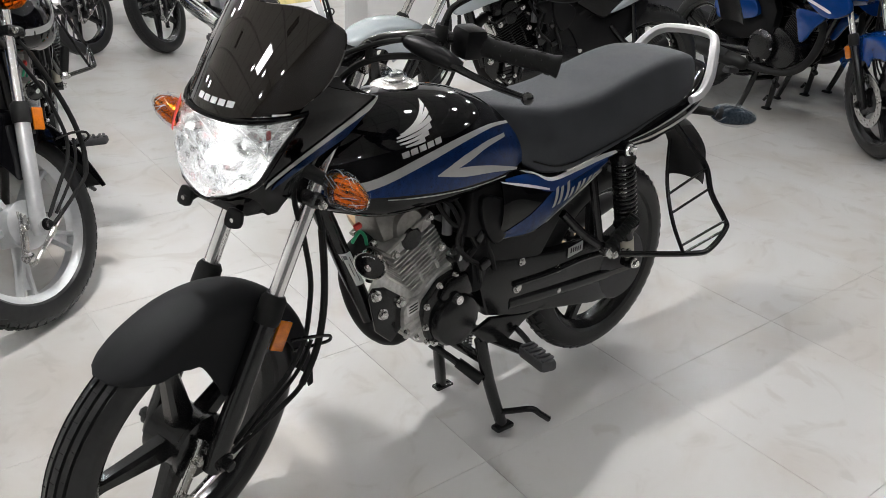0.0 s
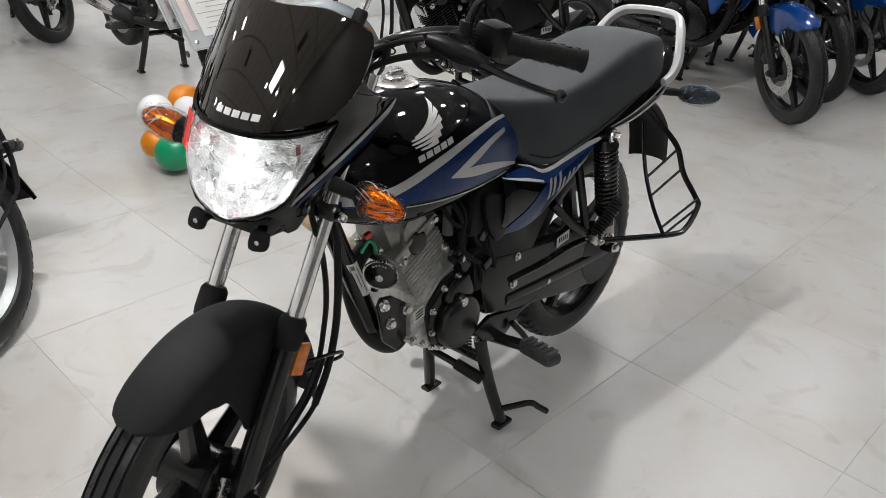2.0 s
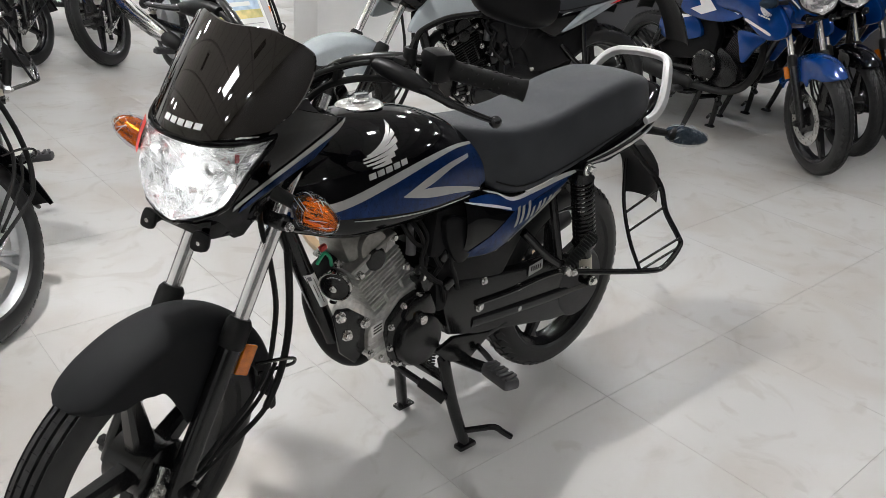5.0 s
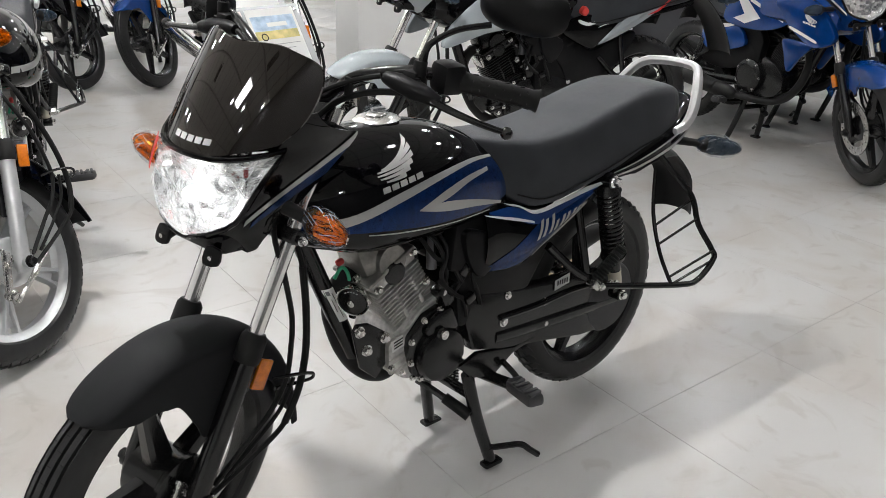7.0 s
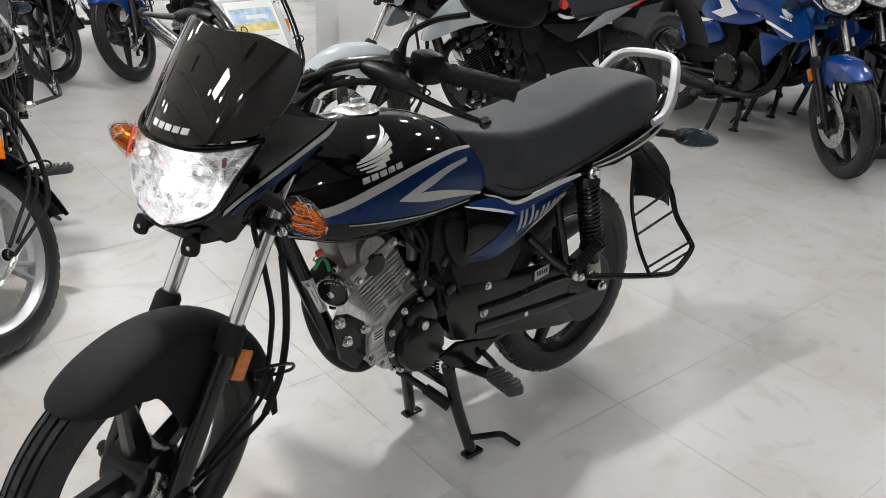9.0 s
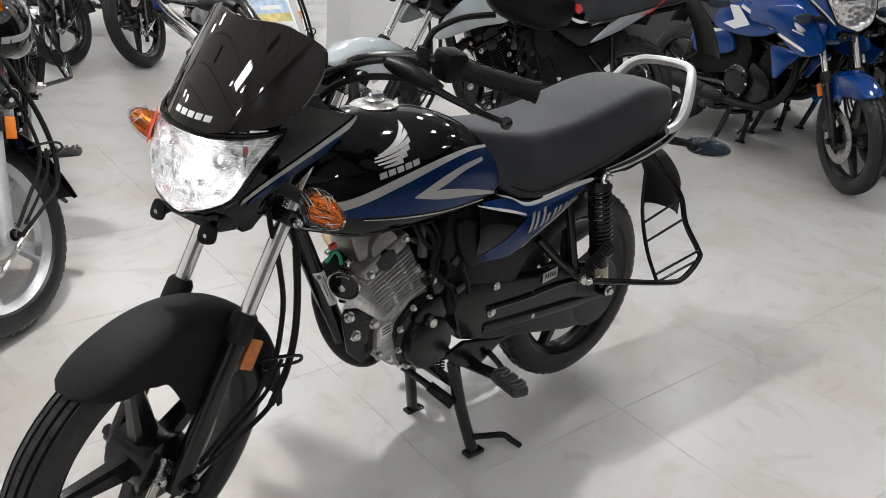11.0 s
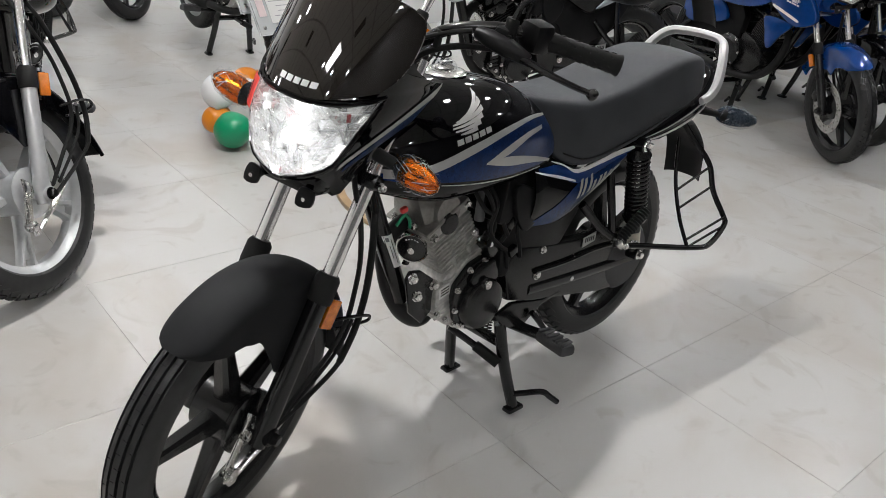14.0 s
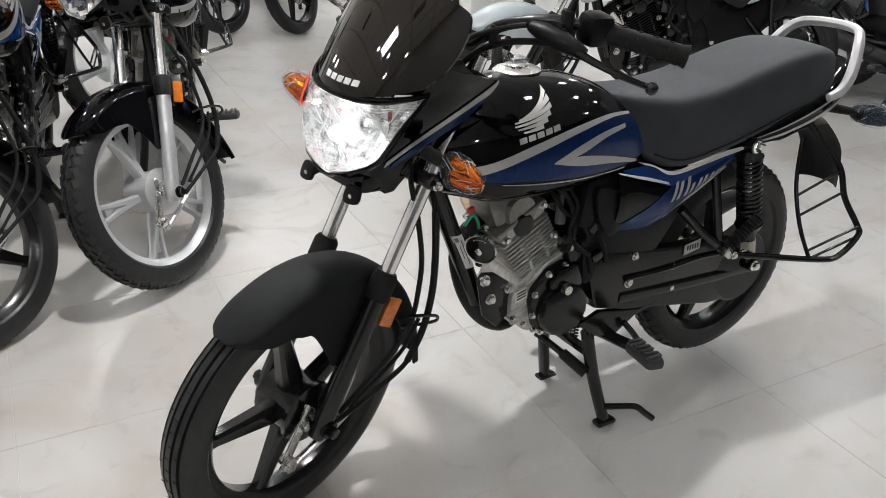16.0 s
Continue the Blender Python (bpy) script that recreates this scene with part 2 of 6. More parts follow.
# ---- motorcycle parts; x forward, y to the rider's left, rear axle near x = 0 ----
RAKE = radians(26.6)
FORK_UP = Vector((-math.sin(RAKE), 0, math.cos(RAKE)))
FRONT = Vector((1.264, 0, 0.292))
HEAD = Vector((1.228, 0, 0.289))


def steering(degrees):
    """The turn of the front end about the steering head's axis."""
    return Matrix.Translation(HEAD) @ Matrix.Rotation(radians(degrees), 4, FORK_UP) @ Matrix.Translation(-HEAD)


def along_fork(z, y=0.0, ahead=0.0):
    """A place on the fork's line at height z."""
    k = (z - FRONT.z) / FORK_UP.z
    return FRONT + FORK_UP * k + Vector((ahead * math.cos(RAKE), y, ahead * math.sin(RAKE)))


def tyre_mesh(R, w, ribbed):
    h = w / 2
    prof = [(R - 0.070, -h * 0.72), (R - 0.062, -h * 0.92), (R - 0.042, -h), (R - 0.024, -h * 0.95), (R - 0.012, -h * 0.78)]
    ribs = [-0.64, -0.24, 0.24, 0.64] if ribbed else [0.0]
    edge = -0.78
    for g in ribs:
        a, b = g - 0.075, g + 0.075
        def rad(s):
            return R - 0.014 * abs(s) ** 2.2
        prof += [(rad(a), h * a), (rad(a) - 0.0075, h * (a + 0.012)), (rad(b) - 0.0075, h * (b - 0.012)), (rad(b), h * b)]
    prof += [(R - 0.012, h * 0.78), (R - 0.024, h * 0.95), (R - 0.042, h), (R - 0.062, h * 0.92), (R - 0.070, h * 0.72)]
    return lathe(prof, 72, close=True)


def tread_blocks(R, w, n, rake=0.35):
    """Raised angled blocks on both shoulders."""
    bm = bmesh.new()
    for i in range(n):
        for s in (-1, 1):
            for row, (c, ln) in enumerate(((0.28, 0.30), (0.70, 0.42))):
                a = 2 * math.pi * (i + (0.5 if s > 0 else 0) + 0.25 * row) / n
                rr = R - 0.014 * c ** 2.2 - 0.0026 - 0.0042 * row
                m = Matrix.Rotation(-a, 4, "Y") @ Matrix.Translation((rr, s * c * w / 2, 0)) @ Matrix.Rotation(s * radians(16 + 34 * row), 4, "Z") @ Matrix.Rotation(s * rake, 4, "X")
                b2 = bmesh.new()
                bmesh.ops.create_cube(b2, size=1)
                b2.transform(m @ Matrix.Diagonal((0.008, ln * w / 2, 2 * math.pi * R / n * 0.66, 1)))
                merge(bm, b2)
    return bm


def wheel(root, name, centre, R, w, rim_mat, m, ribbed=False, spokes=5, split=False, disc=False, hub_r=0.062, blocks=56):
    place = m @ Matrix.Translation(centre)
    hub_mat = rim_mat
    h = w / 2
    r0 = R - 0.064
    rim = lathe([(r0, -h * 0.80), (r0 + 0.006, -h * 0.88), (r0 + 0.005, -h * 0.70), (r0 - 0.010, -h * 0.60), (r0 - 0.018, -h * 0.35), (r0 - 0.020, 0), (r0 - 0.018, h * 0.35),
                 (r0 - 0.010, h * 0.60), (r0 + 0.005, h * 0.70), (r0 + 0.006, h * 0.88), (r0, h * 0.80), (r0 - 0.014, h * 0.66), (r0 - 0.026, h * 0.36), (r0 - 0.028, 0), (r0 - 0.026, -h * 0.36), (r0 - 0.014, -h * 0.66)], 72, close=True)
    rim_ob = part(name, rim, rim_mat, root, m=place)
    part("tyre", tyre_mesh(R, w, ribbed), TYRE, rim_ob, "black road tyre", m=place)
    if not ribbed:
        part("tread", tread_blocks(R, w, blocks), TYRE, rim_ob, m=place)
    else:
        sip = bmesh.new()
        for k in range(34):
            a = 2 * math.pi * k / 34
            for q, c in ((0.0, 0.44), (0.5, -0.44), (0.3, 0.08), (0.8, -0.08)):
                rr = R - 0.014 * abs(c) ** 2.2 - 0.0002 - (0.0035 if abs(c) > 0.7 else 0)
                mm = Matrix.Rotation(-a - q * 2 * math.pi / 34, 4, "Y") @ Matrix.Translation((rr, c * h, 0)) @ Matrix.Rotation(-0.35 * c, 4, "Z")
                b2 = bmesh.new()
                bmesh.ops.create_cube(b2, size=1)
                b2.transform(mm @ Matrix.Diagonal((0.0012, h * 0.30, 0.0016, 1)))
                merge(sip, b2)
        tagged(part("tread_cuts", sip, MATTE_BLACK, rim_ob, m=place), kind="stuff")
    part("hub", lathe([(0.012, -h * 1.5), (0.035, -h * 1.45), (hub_r, -h * 1.2), (hub_r, h * 0.9), (hub_r * 1.08, h * 1.0), (hub_r * 1.08, h * 1.25), (hub_r * 0.9, h * 1.35), (0.012, h * 1.4)], 40), hub_mat, rim_ob, m=place)
    for k in range(spokes):
        a = 2 * math.pi * k / spokes + 0.12
        bm = bmesh.new()
        for off in ((-0.115, 0.115) if split else (0.0,)):
            loops = []
            for s in (0.0, 0.25, 0.6, 0.9, 1.0):
                rr = hub_r * 0.92 + s * (r0 - 0.022 - hub_r * 0.92)
                wd = (0.0115 if split else 0.026) * (1.0 - 0.48 * s) + (0.006 if s == 1.0 else 0)
                dp = 0.020 * (1 - 0.35 * s)
                aa = a + off * (s ** 0.8)
                c, sn = math.cos(aa), math.sin(aa)
                sec = [(-wd, -dp * 0.6), (-wd * 0.6, -dp), (wd * 0.6, -dp), (wd, -dp * 0.6), (wd, dp * 0.6), (wd * 0.6, dp), (-wd * 0.6, dp), (-wd, dp * 0.6)]
                loops.append([Vector((rr * c - t * sn, y, rr * sn + t * c)) for t, y in sec])
            rings(bm, loops)
        if split:
            # the thin web between a spoke's two ribs
            web = []
            for q in (0.0, 0.3, 0.6, 0.85):
                rr = hub_r * 0.92 + q * (r0 - 0.022 - hub_r * 0.92)
                wd, c, sn = 0.004 + 0.115 * q ** 0.8 * rr, math.cos(a), math.sin(a)
                web.append([Vector((rr * c - t * sn, y, rr * sn + t * c)) for t, y in ((-wd, -0.006), (wd, -0.006), (wd, 0.006), (-wd, 0.006))])
            rings(bm, web)
        part("spoke", bm, rim_mat, rim_ob, m=place)
    part("axle_nut", bolt((0, h * 1.5, 0), 0.012, 0.018), STEEL, rim_ob, m=place)
    part("valve", tube([(r0 * math.cos(2.4) * 0.93, 0, r0 * math.sin(2.4) * 0.93), (r0 * math.cos(2.4) * 0.80, 0.006, r0 * math.sin(2.4) * 0.80)], 0.004, 8), RUBBER, rim_ob, m=place)
    if disc:
        d = bmesh.new()
        lathe([(0.088, -h * 1.5), (0.132, -h * 1.5), (0.132, -h * 1.6), (0.088, -h * 1.6)], 48, bm=d, close=True)
        part("brake_disc", d, STEEL, rim_ob, "drilled steel brake disc", m=place)
        holes = bmesh.new()
        for k in range(24):
            a = 2 * math.pi * k / 24
            lathe([(0.004, -h * 1.62), (0.004, -h * 1.595)], 8, Matrix.Translation(((0.100 + 0.018 * (k % 2)) * math.cos(a), 0, (0.100 + 0.018 * (k % 2)) * math.sin(a))), holes)
        part("disc_holes", holes, SATIN_BLACK, rim_ob, m=place)
        part("brake_caliper", box((0.05, 0.035, 0.09), place @ Matrix.Translation((-0.09, -h * 1.75, 0.05)) @ Matrix.Rotation(0.5, 4, "Y"), 0.008), SATIN_BLACK, root)
    return rim_ob


def front_fender(root, mat, m, skirt=True):
    c = FRONT
    R0 = 0.328
    def fn(w, v):
        # the last fifth is the flared tail behind the wheel
        u, tip = min(1.0, w / 0.8), max(0.0, w / 0.2 - 4)
        a = radians(55 + 103 * u + (29 if skirt else 0) * tip)
        s = 2 * v - 1
        half = at(u, [(0, 0.018), (0.008, 0.030), (0.025, 0.042), (0.06, 0.053), (0.12, 0.059), (0.5, 0.066), (1, 0.060)])
        crown = 0.030 * (half / 0.064) ** 1.6
        rise = R0 + at(u, [(0, -0.006), (0.3, 0.003), (0.6, 0.008), (1, 0.006)]) + 0.022 * tip * tip
        drop = at(math.degrees(a), [(50, 0.020), (70, 0.045), (84, 0.072), (92, 0.125), (103, 0.175 if skirt else 0.10), (116, 0.178 if skirt else 0.10), (124, 0.10), (135, 0.05), (158, 0.035), (188, 0.012)])
        k = abs(s)
        # rounded crown in the middle, flat sides that hang down
        if k < 0.55:
            q = k / 0.55
            y, r = half * math.sin(q * math.pi / 2), rise - crown * (1 - math.cos(q * math.pi / 2))
        else:
            q = (k - 0.55) / 0.45
            y, r = half + 0.006 * q * (1 if drop > 0.06 else 0.2), rise - crown - q * drop * min(1.0, 0.1 + u * 9)
        return Vector((c.x + r * math.cos(a), math.copysign(y, s), c.z + r * math.sin(a)))
    ob = part("front_fender", patch(fn, 55, 28, 0.003), mat, root, m=m, sharp=50)
    return ob


def fork(root, m, lower_mat, y=0.084, top=1.0, upper_mat=None, lift=0.0):
    for s in (1, -1):
        tb = part("fork_tube", tube([along_fork(0.56, s * y), along_fork(top, s * y)], 0.0155, 20, 1), upper_mat or CHROME, root, "polished chrome fork tube", m=m)
        bm = tube([along_fork(0.262, s * y), along_fork(0.30, s * y), along_fork(0.50, s * y), along_fork(0.555, s * y)], [0.017, 0.022, 0.021, 0.021], 20, 1)
        part("fork_leg", bm, lower_mat, root, m=m)
        bt = tube([along_fork(0.545, s * y), along_fork(0.556, s * y), along_fork(0.590, s * y), along_fork(0.598, s * y)], [0.025, 0.0265, 0.0255, 0.020], 20, 1)
        part("dust_seal", bt, RUBBER, root, m=m)
        part("axle_boss", tube([along_fork(0.287, s * (y - 0.02), -0.004), along_fork(0.287, s * (y + 0.024), -0.004)], 0.020, 16, 1), lower_mat, root, m=m)
        part("axle_end", bolt(along_fork(0.287, s * (y + 0.024), -0.004), 0.013, 0.016, "y" if s > 0 else "-y"), SATIN_BLACK, root, m=m)
        rb = part("reflector_bracket", box((0.030, 0.006, 0.070), Matrix.Translation(along_fork(0.505 + lift, s * (y + 0.004), -0.022)) @ Matrix.Rotation(-RAKE, 4, "Y"), 0.002), SATIN_BLACK, root, m=m)
        part("reflector", box((0.030, 0.009, 0.064), Matrix.Translation(along_fork(0.512 + lift, s * (y + 0.018), -0.040)) @ Matrix.Rotation(-RAKE, 4, "Y") @ Matrix.Rotation(-s * 0.35, 4, "Z"), 0.003), ORANGE_SOLID, rb, "orange side reflector", m=m)
    part("lower_bridge", box((0.060, 0.215, 0.034), Matrix.Translation(along_fork(0.775, 0, -0.012)) @ Matrix.Rotation(-RAKE, 4, "Y"), 0.010), SATIN_BLACK, root, m=m)
    part("upper_bridge", box((0.060, 0.205, 0.026), Matrix.Translation(along_fork(0.965, 0, -0.012)) @ Matrix.Rotation(-RAKE, 4, "Y"), 0.008), SATIN_BLACK, root, m=m)
    for s in (1, -1):
        part("clamp_bolt", bolt(along_fork(0.772, s * (y + 0.030), 0.004), 0.007, 0.010, "y" if s > 0 else "-y"), STEEL, root, m=m)
    part("steering_stem", tube([HEAD + FORK_UP * 0.52, HEAD + FORK_UP * 0.76], 0.026, 16, 1), SATIN_BLACK, root)


def brake_panel(root, m, mat=None):
    """The drum's cover with its arm, link, cable and torque lug on the left of the front hub."""
    place = m @ Matrix.Translation(FRONT)
    pl = part("brake_panel", lathe([(0.012, 0.030), (0.060, 0.032), (0.070, 0.038), (0.070, 0.046), (0.058, 0.052), (0.030, 0.056), (0.018, 0.062), (0.012, 0.062)], 40), mat or SATIN_BLACK, root, m=place)
    arm = plate([(0.015, -0.012), (0.030, 0.006), (0.000, 0.012), (-0.060, -0.098), (-0.052, -0.112), (-0.038, -0.106)], 0.064, 0.072, 0.002)
    arm.transform(Matrix.Translation((0.028, 0, 0.012)))
    part("brake_arm", arm, STEEL, pl, "zinc plated brake arm", m=place @ Matrix.Translation((0.016, 0, 0)) @ Matrix.Rotation(-1.02, 4, "Y"))
    part("arm_bolt", bolt((0.040, 0.072, 0.010), 0.010, 0.012), STEEL, pl, m=place)
    part("arm_clevis", merge(None, lathe([(0.014, 0.060), (0.014, 0.084), (0.008, 0.088)], 14, Matrix.Translation((0.024, 0, -0.098))), box((0.022, 0.016, 0.030), Matrix.Translation((0.010, 0.074, -0.106)) @ Matrix.Rotation(0.5, 4, "Y"), 0.003), bolt((0.036, 0.078, -0.108), 0.007, 0.010)), STEEL, pl, m=place @ Matrix.Rotation(-0.66, 4, "Y"))
    part("cable_end", tube([(0.055, 0.072, -0.085), (-0.030, 0.076, -0.050), (-0.100, 0.078, -0.020)], [0.006, 0.009, 0.0055], 10), STEEL, pl, m=place)
    each("cable_bolt", [bolt((-0.045, 0.076, 0.000), 0.008, 0.010), bolt((-0.095, 0.078, -0.012), 0.006, 0.010)], STEEL, pl, m=place)


def cables(root, m, hi):
    """Brake cable and speedometer cable in front of the fork's left leg."""
    a = [(1.221, 0.088, 0.292), (1.133, 0.096, 0.354), (1.074, 0.099, 0.392), (1.033, 0.100, 0.448), (1.023, 0.100, 0.520), (1.026, 0.100, 0.600), (1.050, 0.096, 0.700), (1.045, 0.060, 0.800), hi]
    b = [(1.215, 0.080, 0.262), (1.112, 0.094, 0.298), (1.028, 0.100, 0.332), (0.991, 0.102, 0.402), (0.979, 0.104, 0.495), (0.986, 0.103, 0.600), (1.000, 0.098, 0.704), (1.010, 0.055, 0.810), (1.02, 0.02, 0.87)]
    c = [(1.190, 0.084, 0.285), (1.105, 0.094, 0.335), (1.040, 0.098, 0.380), (1.008, 0.100, 0.440)]
    part("brake_cable", tube(a, 0.0056, 8, 6), RUBBER, root, m=m)
    sp = part("speedometer_cable", tube(b, 0.0058, 8, 6), RUBBER, root, m=m)
    part("cable_sleeve", tube(b[2:7], 0.0078, 10, 6), RUBBER, sp, m=m)
    part("cable_sleeve", tube(c, 0.0045, 8, 5), RUBBER, sp, m=m)
    part("cable_guide", tube([(1.062, 0.090, 0.462), (1.015, 0.112, 0.458), (0.972, 0.120, 0.440), (0.966, 0.114, 0.420), (0.995, 0.092, 0.412), (1.050, 0.086, 0.428)], 0.0038, 8, 5), SATIN_BLACK, root, m=m)


def indicator(root, name, base, tip, mat, wrap, m, lens_label=""):
    """A stalk and a pointed lamp; wrapped in film when new."""
    base, tip = Vector(base), Vector(tip)
    d = tip - base
    st = part(name, tube([base, base + d * 0.20, base + d * 0.36], [0.016, 0.014, 0.013], 14, 2, flat=0.8), RUBBER, root, m=m)
    ring = [0.34, 0.42, 0.56, 0.74, 0.90, 0.97, 1.0]
    rad = [0.016, 0.0235, 0.0275, 0.0255, 0.0180, 0.0100, 0.003]
    side = Vector((1, 0, 0))
    def lamp(grow, jitter=0.0, seed=1):
        rnd = random.Random(seed)
        loops = []
        for t, r in zip(ring, rad):
            p = base + d * t
            lp = []
            for k in range(20):
                an = 2 * math.pi * k / 20
                rr = r + grow + rnd.uniform(-jitter, jitter)
                lp.append(p + Vector((rr * 0.80 * math.cos(an), 0, rr * math.sin(an))))
            loops.append(lp)
        return rings(bmesh.new(), loops)
    part("housing", tube([base + d * 0.34, base + d * 0.44], [0.014, 0.0245], 18, 2), MATTE_BLACK, st, m=m)
    lens = part("lens", lamp(0.0, 0.0008 if mat is ORANGE else 0.0004, 7), mat, st, lens_label, m=m, sharp=6)
    if mat is ORANGE:
        lens.visible_shadow = False
        part("lamp_bowl", lamp(-0.0070, 0.0045, 3), TURN_BOWL, st, m=m, sharp=1)
    else:
        part("bulb", tube([base + d * 0.45, base + d * 0.72], [0.006, 0.010], 10, 2), STEEL, st, m=m)
    if wrap:
        part("film", lamp(0.0045, 0.0035, int(abs(base.y * 1000))), WRAP, st, "crumpled clear wrapping film", m=m, sharp=8).visible_shadow = False
        rnd = random.Random(int(abs(tip.z * 1000)) + (3 if base.y > 0 else 5))
        # creases as pale strips, the film's sparkle put into their colour
        folds = bmesh.new()
        for k in range(34):
            t0, a0, turn, ln = rnd.uniform(0.42, 0.96), rnd.uniform(0, 2 * math.pi), rnd.uniform(-1.2, 1.2), rnd.uniform(0.25, 0.9)
            wd, lift, bow = rnd.uniform(0.03, 0.09), rnd.uniform(0.005, 0.0075), rnd.uniform(0, 0.004)
            def crease(u, v):
                t = min(1.03, max(0.36, t0 + (u - 0.5) * ln * 0.35 * math.sin(turn)))
                an = a0 + (u - 0.5) * ln * math.cos(turn) + (v - 0.5) * wd
                rr = float(np.interp(t, ring, rad)) + lift + bow * math.sin(math.pi * u)
                return base + d * t + Vector((rr * 0.80 * math.cos(an), 0, rr * math.sin(an)))
            merge(folds, patch(crease, 5, 1))
        fs = tagged(part("film_creases", folds, SPARK, st, m=m), kind="stuff")
        fs.visible_shadow = False
    return st


def handlebar(root, m, mirrors=True, levers=True):
    pts = [(0.905, 0.0, 1.012), (0.905, 0.06, 1.015), (0.912, 0.112, 1.064), (0.888, 0.175, 1.090), (0.852, 0.250, 1.098), (0.770, 0.416, 1.080)]
    line = [Vector(p) for p in pts]
    full = [Vector((p.x, -p.y, p.z)) for p in line[:0:-1]] + line
    bar = part("handlebar", tube(full, 0.0115, 12, 5), SATIN_BLACK, root, m=m)
    for s in (1, -1):
        def f(x, y, z):
            return Vector((x, s * y, z))
        d = (line[5] - line[4]).normalized()
        g = bmesh.new()
        n = 12
        gp = [line[4] + (line[5] - line[4]) * (0.25 + 0.77 * k / n) for k in range(n + 1)]
        tube([f(*p) for p in gp], [0.0205, 0.0182, 0.018, 0.018, 0.018, 0.018, 0.018, 0.018, 0.018, 0.018, 0.018, 0.0182, 0.0215], 18, 1, g)
        for k in range(1, 9):
            for q in range(6):
                an = q * math.pi / 3 + k * 0.5
                p = gp[0].lerp(gp[-1], 0.08 + 0.10 * k)
                off = Vector((math.cos(an), 0, math.sin(an))) * 0.0184
                mm = Matrix.Translation(f(*(p + off))) @ Matrix.Rotation(-an, 4, "Y") @ Matrix.Rotation(s * (0.5 if k % 2 else -0.5), 4, "X")
                box((0.002, 0.010, 0.003), mm, 0.0, g)
        part("grip", g, RUBBER, bar, "black rubber grip with a diamond pattern", m=m)
        sw = line[4].lerp(line[5], 0.13)
        body = box((0.052, 0.054, 0.058), Matrix.Translation(f(sw.x + 0.003, sw.y, sw.z + 0.002)) @ Matrix.Rotation(-s * 0.42, 4, "Z"), 0.014)
        part("switch_housing", body, MATTE_BLACK, bar, m=m)
        each("switch_button", [box((0.012, 0.016, 0.010), Matrix.Translation(f(sw.x - 0.026, sw.y + 0.006, sw.z + 0.012)), 0.003), box((0.012, 0.012, 0.012), Matrix.Translation(f(sw.x - 0.026, sw.y - 0.006, sw.z - 0.010)), 0.003)], RUBBER, bar, m=m)
        if levers:
            perch = tube([f(0.902, 0.176, 1.084), f(0.899, 0.204, 1.080), f(0.895, 0.240, 1.074), f(0.888, 0.285, 1.063)], [0.012, 0.0205, 0.0225, 0.0125], 14, 4, flat=0.82)
            box((0.044, 0.032, 0.036), Matrix.Translation(f(0.876, 0.222, 1.088)), 0.010, perch)
            pe = part("lever_perch", perch, MATTE_BLACK, bar, m=m)
            part("lever", tube([f(0.893, 0.252, 1.070), f(0.896, 0.300, 1.060), f(0.884, 0.362, 1.048), f(0.864, 0.406, 1.039)], [0.012, 0.0095, 0.008, 0.0075], 10, 5, flat=0.7), SATIN_BLACK, pe, m=m)
            bl = bmesh.new()
            bmesh.ops.create_uvsphere(bl, u_segments=14, v_segments=10, radius=0.0115)
            bl.transform(Matrix.Translation(f(0.862, 0.410, 1.038)))
            part("lever_ball", bl, SATIN_BLACK, pe, m=m)
            part("pivot_bolt", bolt(f(0.890, 0.236, 1.092), 0.007, 0.005, "z"), SATIN_BLACK, pe, m=m)
            part("lever_cable", tube([f(0.905, 0.170, 1.084), f(0.920, 0.118, 1.064), f(0.945, 0.055, 1.020), f(0.960, 0.035, 0.955)], 0.0052, 8, 6), RUBBER, bar, m=m)
            part("wiring_sleeve", tube([f(0.875, 0.210, 1.058), f(0.905, 0.150, 1.048), f(0.925, 0.095, 1.020), f(0.935, 0.050, 0.970)], 0.0065, 8, 6), RUBBER, bar, m=m)
            part("cable_strap", box((0.016, 0.012, 0.036), Matrix.Translation(f(0.917, 0.112, 1.052)), 0.003), RUBBER, bar, m=m)
        if mirrors:
            st = part("mirror_stem", tube([f(0.878, 0.232, 1.066), f(0.878, 0.234, 1.100), f(0.876, 0.238, 1.140), f(0.868, 0.248, 1.160), f(0.835, 0.275, 1.182), f(0.800, 0.318, 1.196)], [0.011, 0.0105, 0.006, 0.0055, 0.0055, 0.0055], 10, 5), SATIN_BLACK, bar, m=m)
            part("mirror_nut", lathe([(0.016, 0), (0.016, 0.014), (0.0125, 0.018), (0.0125, 0.045), (0.011, 0.048)], 14, Matrix.Translation(f(0.878, 0.232, 1.076)) @ Matrix.Rotation(math.pi / 2, 4, "X")), RUBBER, st, m=m)
            loops = []
            for k, (w, dx) in enumerate(((0.72, -0.020), (0.94, -0.016), (1.0, -0.004), (0.92, 0.012), (0.68, 0.026), (0.30, 0.033))):
                loops.append([f(0.775 + dx, 0.362 + 0.086 * w * math.copysign(abs(math.cos(q)) ** 0.8, math.cos(q)), 1.232 + 0.046 * w * math.copysign(abs(math.sin(q)) ** 0.8, math.sin(q))) for q in [2 * math.pi * i / 28 for i in range(28)]])
            hd = part("mirror_shell", rings(bmesh.new(), loops), MATTE_BLACK, bar, m=m)
